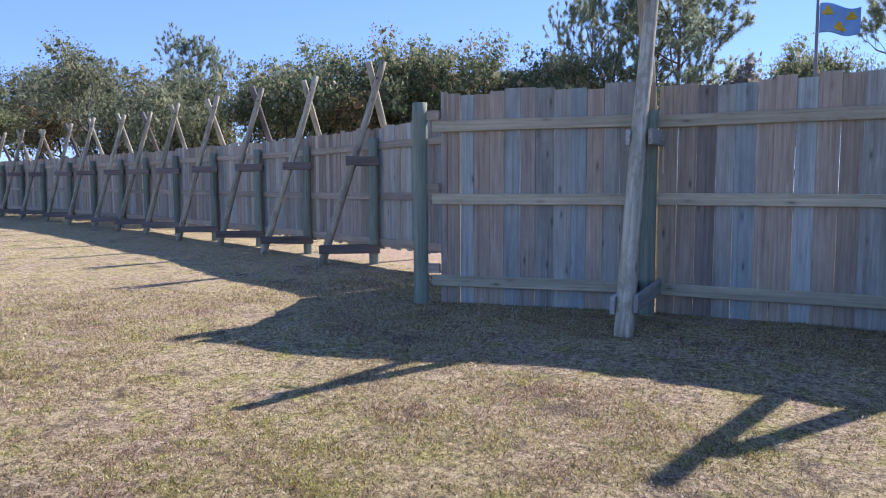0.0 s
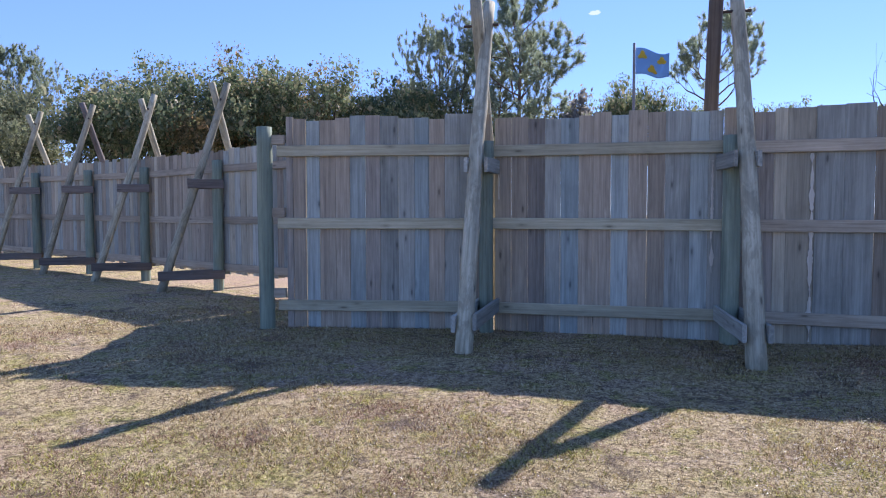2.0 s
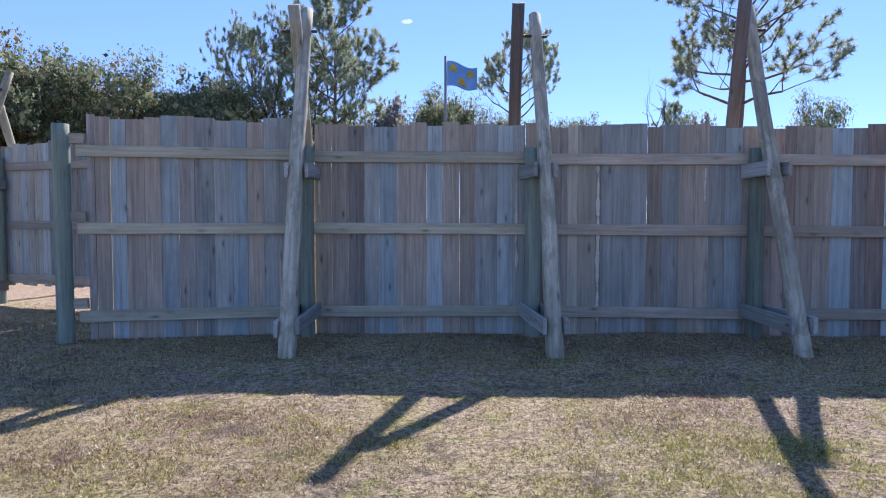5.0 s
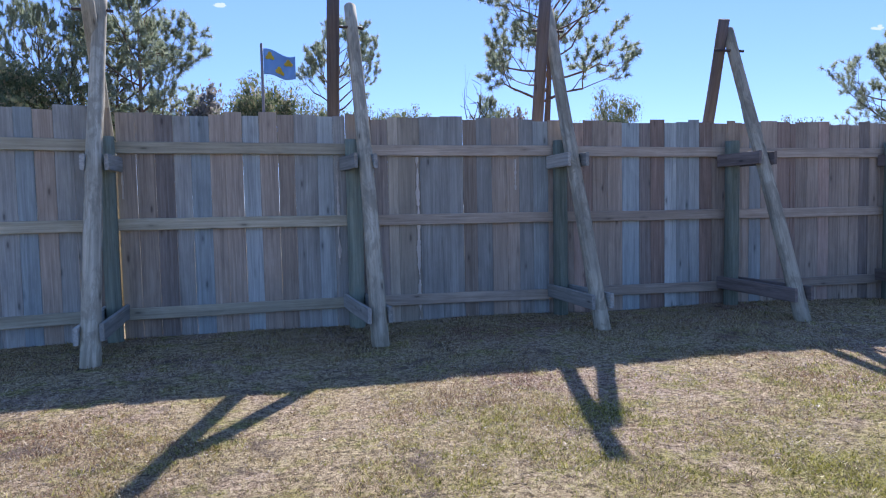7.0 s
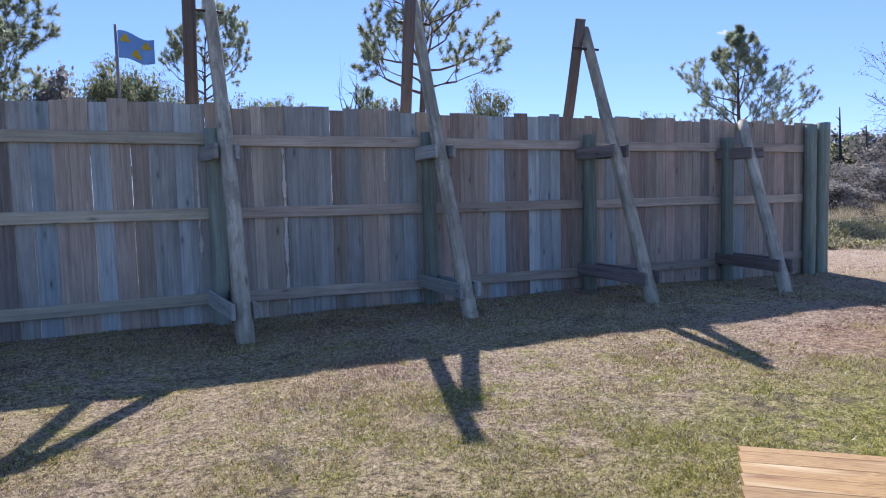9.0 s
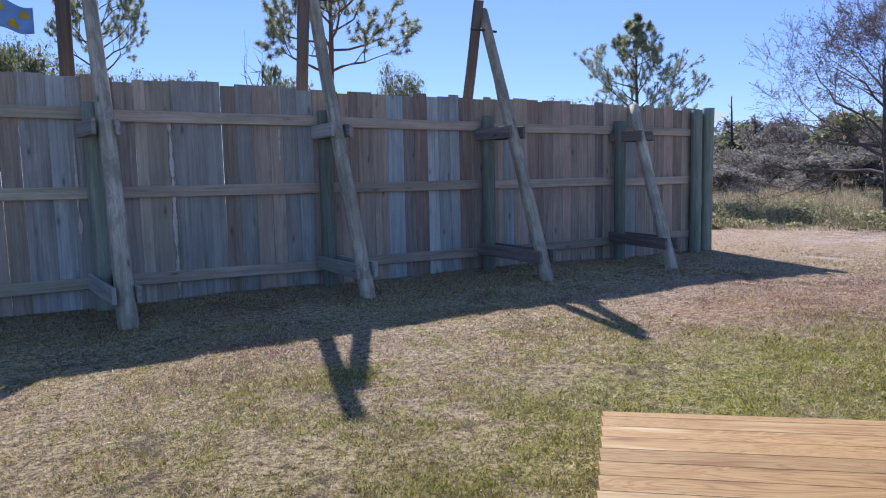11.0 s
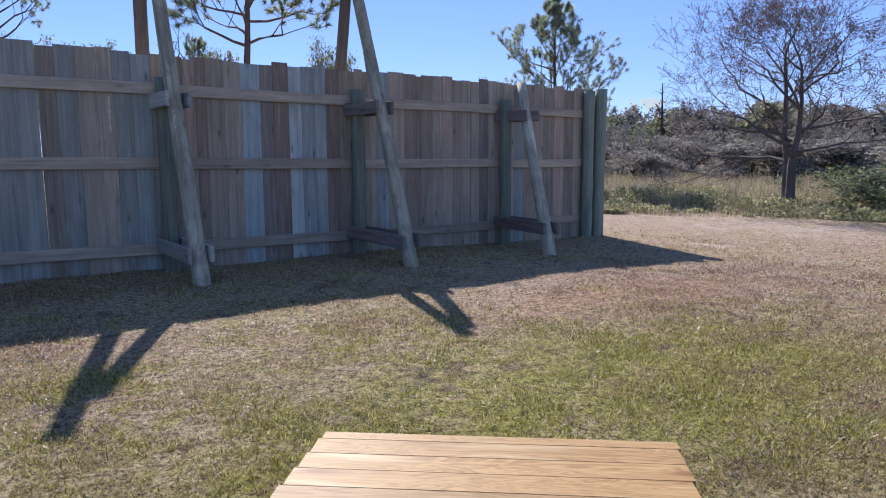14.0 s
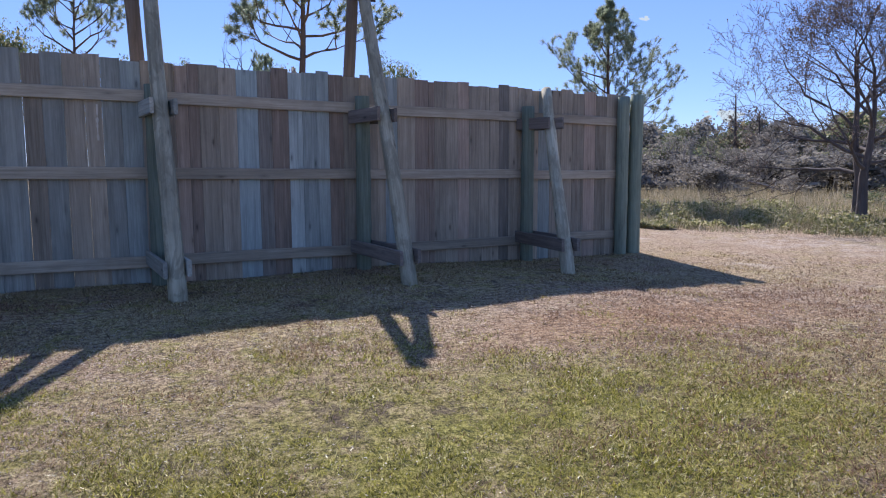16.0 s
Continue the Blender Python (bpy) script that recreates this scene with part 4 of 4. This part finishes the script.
    # leafless stems in front of the far shrubs
    for i in range(60):
        a = radians(2 + 46 * (i + rng.random() * 0.8) / 60)
        dist = rng.uniform(52, 74)
        plant("bare_grey_tree", "slim leafless grey tree standing in the marsh", GREY_STEMS[i % 2 if i % 3 else 1], 2.5 + dist * math.cos(a), -0.5 + dist * math.sin(a), rng.uniform(4.2, 6.8) * dist / 80, 0.85, rng.uniform(0, 360), "bare trees in the marsh")
    for i in range(46):
        a = radians(0 + 48 * (i + rng.random()) / 46)
        dist = rng.uniform(44, 66)
        plant("bush", "low grey tangled shrub standing in the marsh", BUSHES[0], 2.5 + dist * math.cos(a), -0.5 + dist * math.sin(a), rng.uniform(1.5, 2.9), 1.9, rng.uniform(0, 360), "low grey shrubs in the marsh")
    for x, y, h in ((72.5, 55.8, 10.8), (74.5, 54.0, 8.6)):
        t = thing("standing_dead_tree", (x, y, 0), "tall bare dead trunk standing in the marsh", "tree")
        verts, faces = [], []
        tube(verts, faces, [(x, y, -0.3), (x + 0.1, y, h * 0.5), (x, y + 0.1, h)], [0.24, 0.17, 0.06], 8, True)
        part("trunk", mesh_of("trunk", verts, faces, BARK, True), t)
        for k in range(5):
            z = h * (0.5 + 0.09 * k)
            a = 2.4 * k
            verts, faces = [], []
            tube(verts, faces, [(x, y, z), (x + 1.1 * math.cos(a), y + 1.1 * math.sin(a), z + 0.5)], [0.07, 0.02], 5)
            part("limb", mesh_of("limb", verts, faces, BARK, True), t)
    for x, y, a, l in ((50, 38, 20, 5), (44, 27, 120, 5), (58, 34, 70, 6)):
        verts, faces = [], []
        e = Vector((math.cos(radians(a)), math.sin(radians(a)), 0.12)) * l
        tube(verts, faces, [Vector((x, y, 0.1)), Vector((x, y, 0.15)) + e * 0.3, Vector((x, y + 0.3, 0.5)) + e * 0.65, Vector((x, y, 0.6)) + e], [0.12, 0.1, 0.08, 0.03], 8, True)
        ob = tagged(new("fallen_log", mesh_of("fallen_log", verts, faces, DEAD_BARK, True)), "bleached fallen trunk lying in marsh grass", "log")


woods()

# ---- grass ----


def blades(nr, x, y, z, height, width, lean, bend=0.7):
    n = len(x)
    a = nr.uniform(0, 6.283, n)
    l = nr.uniform(0, 1, n) ** bend * lean
    h = height * nr.uniform(0.5, 1.2, n)
    base = np.stack([x, y, z], axis=1)
    t = nr.uniform(0, 6.283, n)
    side = np.stack([np.cos(t), np.sin(t), np.zeros(n)], axis=1) * (np.asarray(width) / 2)[..., None] if np.ndim(width) else np.stack([np.cos(t), np.sin(t), np.zeros(n)], axis=1) * width / 2
    tip = base + np.stack([np.cos(a) * np.sin(l) * h, np.sin(a) * np.sin(l) * h, np.cos(l) * h], axis=1)
    return np.stack([base - side, base + side, tip], axis=1)


def value_noise(x, y, scale, seed):
    nr = np.random.RandomState(seed)
    g = nr.rand(64, 64)
    u, v = x * scale + 500, y * scale + 500
    i, j = np.floor(u).astype(int), np.floor(v).astype(int)
    fu, fv = u - i, v - j
    fu, fv = fu * fu * (3 - 2 * fu), fv * fv * (3 - 2 * fv)
    def at(p, q):
        return g[p % 64, q % 64]
    return (at(i, j) * (1 - fu) + at(i + 1, j) * fu) * (1 - fv) + (at(i, j + 1) * (1 - fu) + at(i + 1, j + 1) * fu) * fv


def spot(x, y, cx, cy, rx, ry):
    return np.exp(-(((x - cx) / rx) ** 2 + ((y - cy) / ry) ** 2))


def scatter(nr, n, far=17.0):
    """Places on the lawn, thinning out with the distance from the line walked."""
    r = 2.5 * (far / 2.5) ** nr.rand(n)
    a = np.radians(nr.uniform(8, 172, n))
    return 1.2 + r * np.cos(a), -0.7 + r * np.sin(a), r


def lawn():
    nr = np.random.RandomState(3)
    cx, cy, r = scatter(nr, 150000)
    patch = 0.45 * value_noise(cx, cy, 0.6, 1) + 0.3 * value_noise(cx, cy, 1.9, 2) + 0.25 * value_noise(cx, cy, 5.5, 4)
    keep = nr.rand(len(cx)) < np.clip(0.62 + 3.4 * (patch - 0.48), 0.12, 1.0) * np.clip((17.5 - cx) / 8.0, 0.2, 1) * np.clip((17.0 - r) / 5.0, 0, 1)
    cx, cy, r = cx[keep], cy[keep], r[keep]
    mottle = 0.6 * value_noise(cx, cy, 1.1, 9) + 0.4 * value_noise(cx, cy, 3.2, 29)
    green = 0.95 * spot(cx, cy, 5.6, 2.9, 2.7, 1.2) + 0.55 * spot(cx, cy, 2.4, 3.2, 1.8, 0.8) + 0.3 * spot(cx, cy, -2.7, 3.7, 2.0, 0.8) + 2.6 * np.clip(mottle - 0.5, 0, 0.4) + 0.1
    # fewer green blades beyond y 5.4: the fence's shade put into grass colour
    green *= np.clip((6.6 - cy) / 1.2, 0.1, 1) * np.clip(0.55 + 0.11 * cx, 0.4, 1) * np.clip((9.5 - cx) / 3.0, 0.08, 1) * np.clip(0.3 + 1.4 * mottle, 0, 1.2)
    brown = 0.8 * spot(cx, cy, 8.2, 4.7, 3.2, 1.2) + 0.6 * spot(cx, cy, 10.5, 4.0, 3.0, 2.5) + 0.6 * spot(cx, cy, -4.2, 2.7, 1.4, 1.0) + 3.0 * np.clip(value_noise(cx, cy, 1.4, 33) - 0.62, 0, 0.4) + 0.12
    u = nr.rand(len(cx))
    kinds = np.where(u < green, 0, np.where(u < green + brown, 1, 2))
    each = 13
    for name, kind, material, h, label in (("green_grass", 0, GREEN_BLADE, 0.06, "short green grass patches in the lawn"), ("brown_grass", 1, BROWN_BLADE, 0.045, "short withered brown grass in the lawn"),
                                           ("dry_grass", 2, BLADE, 0.05, "short dry straw-coloured winter grass")):
        sel = kinds == kind
        d = np.repeat(r[sel], each)
        x = np.repeat(cx[sel], each) + nr.normal(size=len(d)) * (0.012 + 0.0045 * d)
        y = np.repeat(cy[sel], each) + nr.normal(size=len(d)) * (0.012 + 0.0045 * d)
        tri = blades(nr, x, y, uneven(x, y) - 0.006, h * (0.7 + 0.03 * d), 0.0034 + 0.0009 * d, 1.52, 0.35)
        tagged(new(name, islands(name, tri, material)), label, "grass", kind="stuff")


lawn()


def leaf_litter():
    nr = np.random.RandomState(17)
    x, y, r = scatter(nr, 520000, 16.0)
    share = 1.3 * spot(x, y, 2.0, 5.2, 1.6, 1.0) + 0.9 * spot(x, y, 4.4, 5.6, 1.3, 0.5) + 0.5 * spot(x, y, -1.4, 4.3, 1.0, 0.7) + 0.45 * spot(x, y, 8.8, 5.2, 3.5, 1.6) + 0.5 * spot(x, y, 10, 3.0, 3, 3)
    share += 1.8 * np.clip(value_noise(x, y, 0.8, 23) - 0.55, 0, 1) + 0.1
    keep = nr.rand(len(x)) < share * np.clip(0.2 + 1.2 * value_noise(x, y, 4.0, 24), 0, 1)
    x, y, r = x[keep], y[keep], r[keep]
    z = uneven(x, y) + nr.uniform(0.004, 0.03, len(x))
    c = cards(np.stack([x, y, z], axis=1), 0.0085, nr, 1.9)
    mid = c.mean(axis=1, keepdims=True)
    c = mid + (c - mid) * (0.45 + 0.1 * r)[:, None, None] * np.array([1, 1, 0.4])
    tagged(new("leaf_litter", islands("leaf_litter", c, LITTER_LEAF)), "scattered small dead leaves on the lawn", "leaves", kind="stuff")


leaf_litter()


def marsh():
    nr = np.random.RandomState(8)
    n = 150000
    x = 17 + 75 * nr.rand(n) ** 1.6
    y = -12 + (x + 8) * 1.25 * nr.rand(n)
    edge = (x - 16.3) * 0.9 + (y - 13.0) * 0.42
    keep = (edge > 0.2 + 0.8 * value_noise(x, y, 0.7, 3)) & ~((y > 9) & (x < 15))
    x, y = x[keep], y[keep]
    d = np.hypot(x - 3, y)
    tri = blades(nr, x, y, np.zeros(len(x)) - 0.03, (0.3 + 0.6 * value_noise(x, y, 0.7, 5)) * nr.uniform(0.5, 1.15, len(x)) * np.clip((x * 0.9 + y * 0.42 - 20.0) / 3.0, 0.3, 1.15), 0.007 + 0.0006 * d, 0.75)
    tagged(new("marsh_grass", islands("marsh_grass", tri, MARSH_BLADE)), "tall pale reedy marsh grass behind the sandy track", "grass", kind="stuff")
    n = 190000
    x = 17 + 16 * nr.rand(n) ** 1.5
    y = -6 + 24 * nr.rand(n)
    edge = (x - 16.3) * 0.9 + (y - 13.0) * 0.42
    lump = 0.6 * value_noise(x, y, 0.9, 12) + 0.4 * value_noise(x, y, 2.6, 15)
    keep = (edge > 0.1 + 1.6 * value_noise(x, y, 0.9, 13)) & (edge < 8) & (lump > 0.42 + 0.02 * edge)
    x, y, lump = x[keep], y[keep], lump[keep]
    z = np.clip(1.4 * (lump - 0.38), 0.06, 0.6) * nr.rand(len(x)) ** 0.6 * np.clip((x * 0.9 + y * 0.42 - 20.1) / 2.2, 0.25, 1.0)
    tagged(new("weeds", islands("weeds", cards(np.stack([x, y, z], axis=1), 0.055, nr, 2.2), WEED_LEAF)), "leafy green weeds along the edge of the track", "weeds", kind="stuff")


marsh()

# ---- clouds ----
# clouds emit an even white that stands in for sunlight on them
CLOUD = bpy.data.materials.new("cloud_glow")
CLOUD.use_nodes = True
for bad in [n for n in CLOUD.node_tree.nodes if n.type == "BSDF_PRINCIPLED"]:
    CLOUD.node_tree.nodes.remove(bad)
glow = CLOUD.node_tree.nodes.new("ShaderNodeEmission")
glow.inputs[0].default_value, glow.inputs[1].default_value = (0.8, 0.95, 1.0, 1), 0.5
CLOUD.node_tree.links.new(glow.outputs[0], CLOUD.node_tree.nodes["Material Output"].inputs[0])


def cloud(direction, spread, seed):
    """A small far cloud, part of the sky's backdrop; it glows in place of sunlight."""
    nr = np.random.RandomState(seed)
    bm = bmesh.new()
    for k in range(14):
        f = nr.normal()
        off = Vector((f * spread[0], 0.3 * nr.normal() * spread[0], nr.normal() * spread[1] * 0.5))
        r = spread[1] * nr.uniform(0.4, 1.0) * math.exp(-0.3 * f * f)
        made = bmesh.ops.create_icosphere(bm, subdivisions=3, radius=1.0)
        for v in made["verts"]:
            k2 = 1 + 0.5 * noise.noise(v.co * 2.6 + off)
            v.co = Vector((v.co.x * r * 1.8 * k2, v.co.y * r * k2, v.co.z * r * 0.7 * k2)) + off
    me = bpy.data.meshes.new("backdrop")
    bm.to_mesh(me)
    bm.free()
    me.materials.append(CLOUD)
    ob = tagged(new("backdrop", me), "small white puff of cloud in blue sky", "sky", kind="structure")
    ob.matrix_basis = Matrix.Translation(Vector(direction).normalized() * 800)


for way, size, seed in (((-0.10, 0.955, 0.277), (3.0, 2.4), 3), ((0.682, 0.701, 0.207), (4.5, 1.6), 5), ((0.774, 0.63, 0.079), (15.0, 5.5), 8)):
    cloud(way, size, seed)
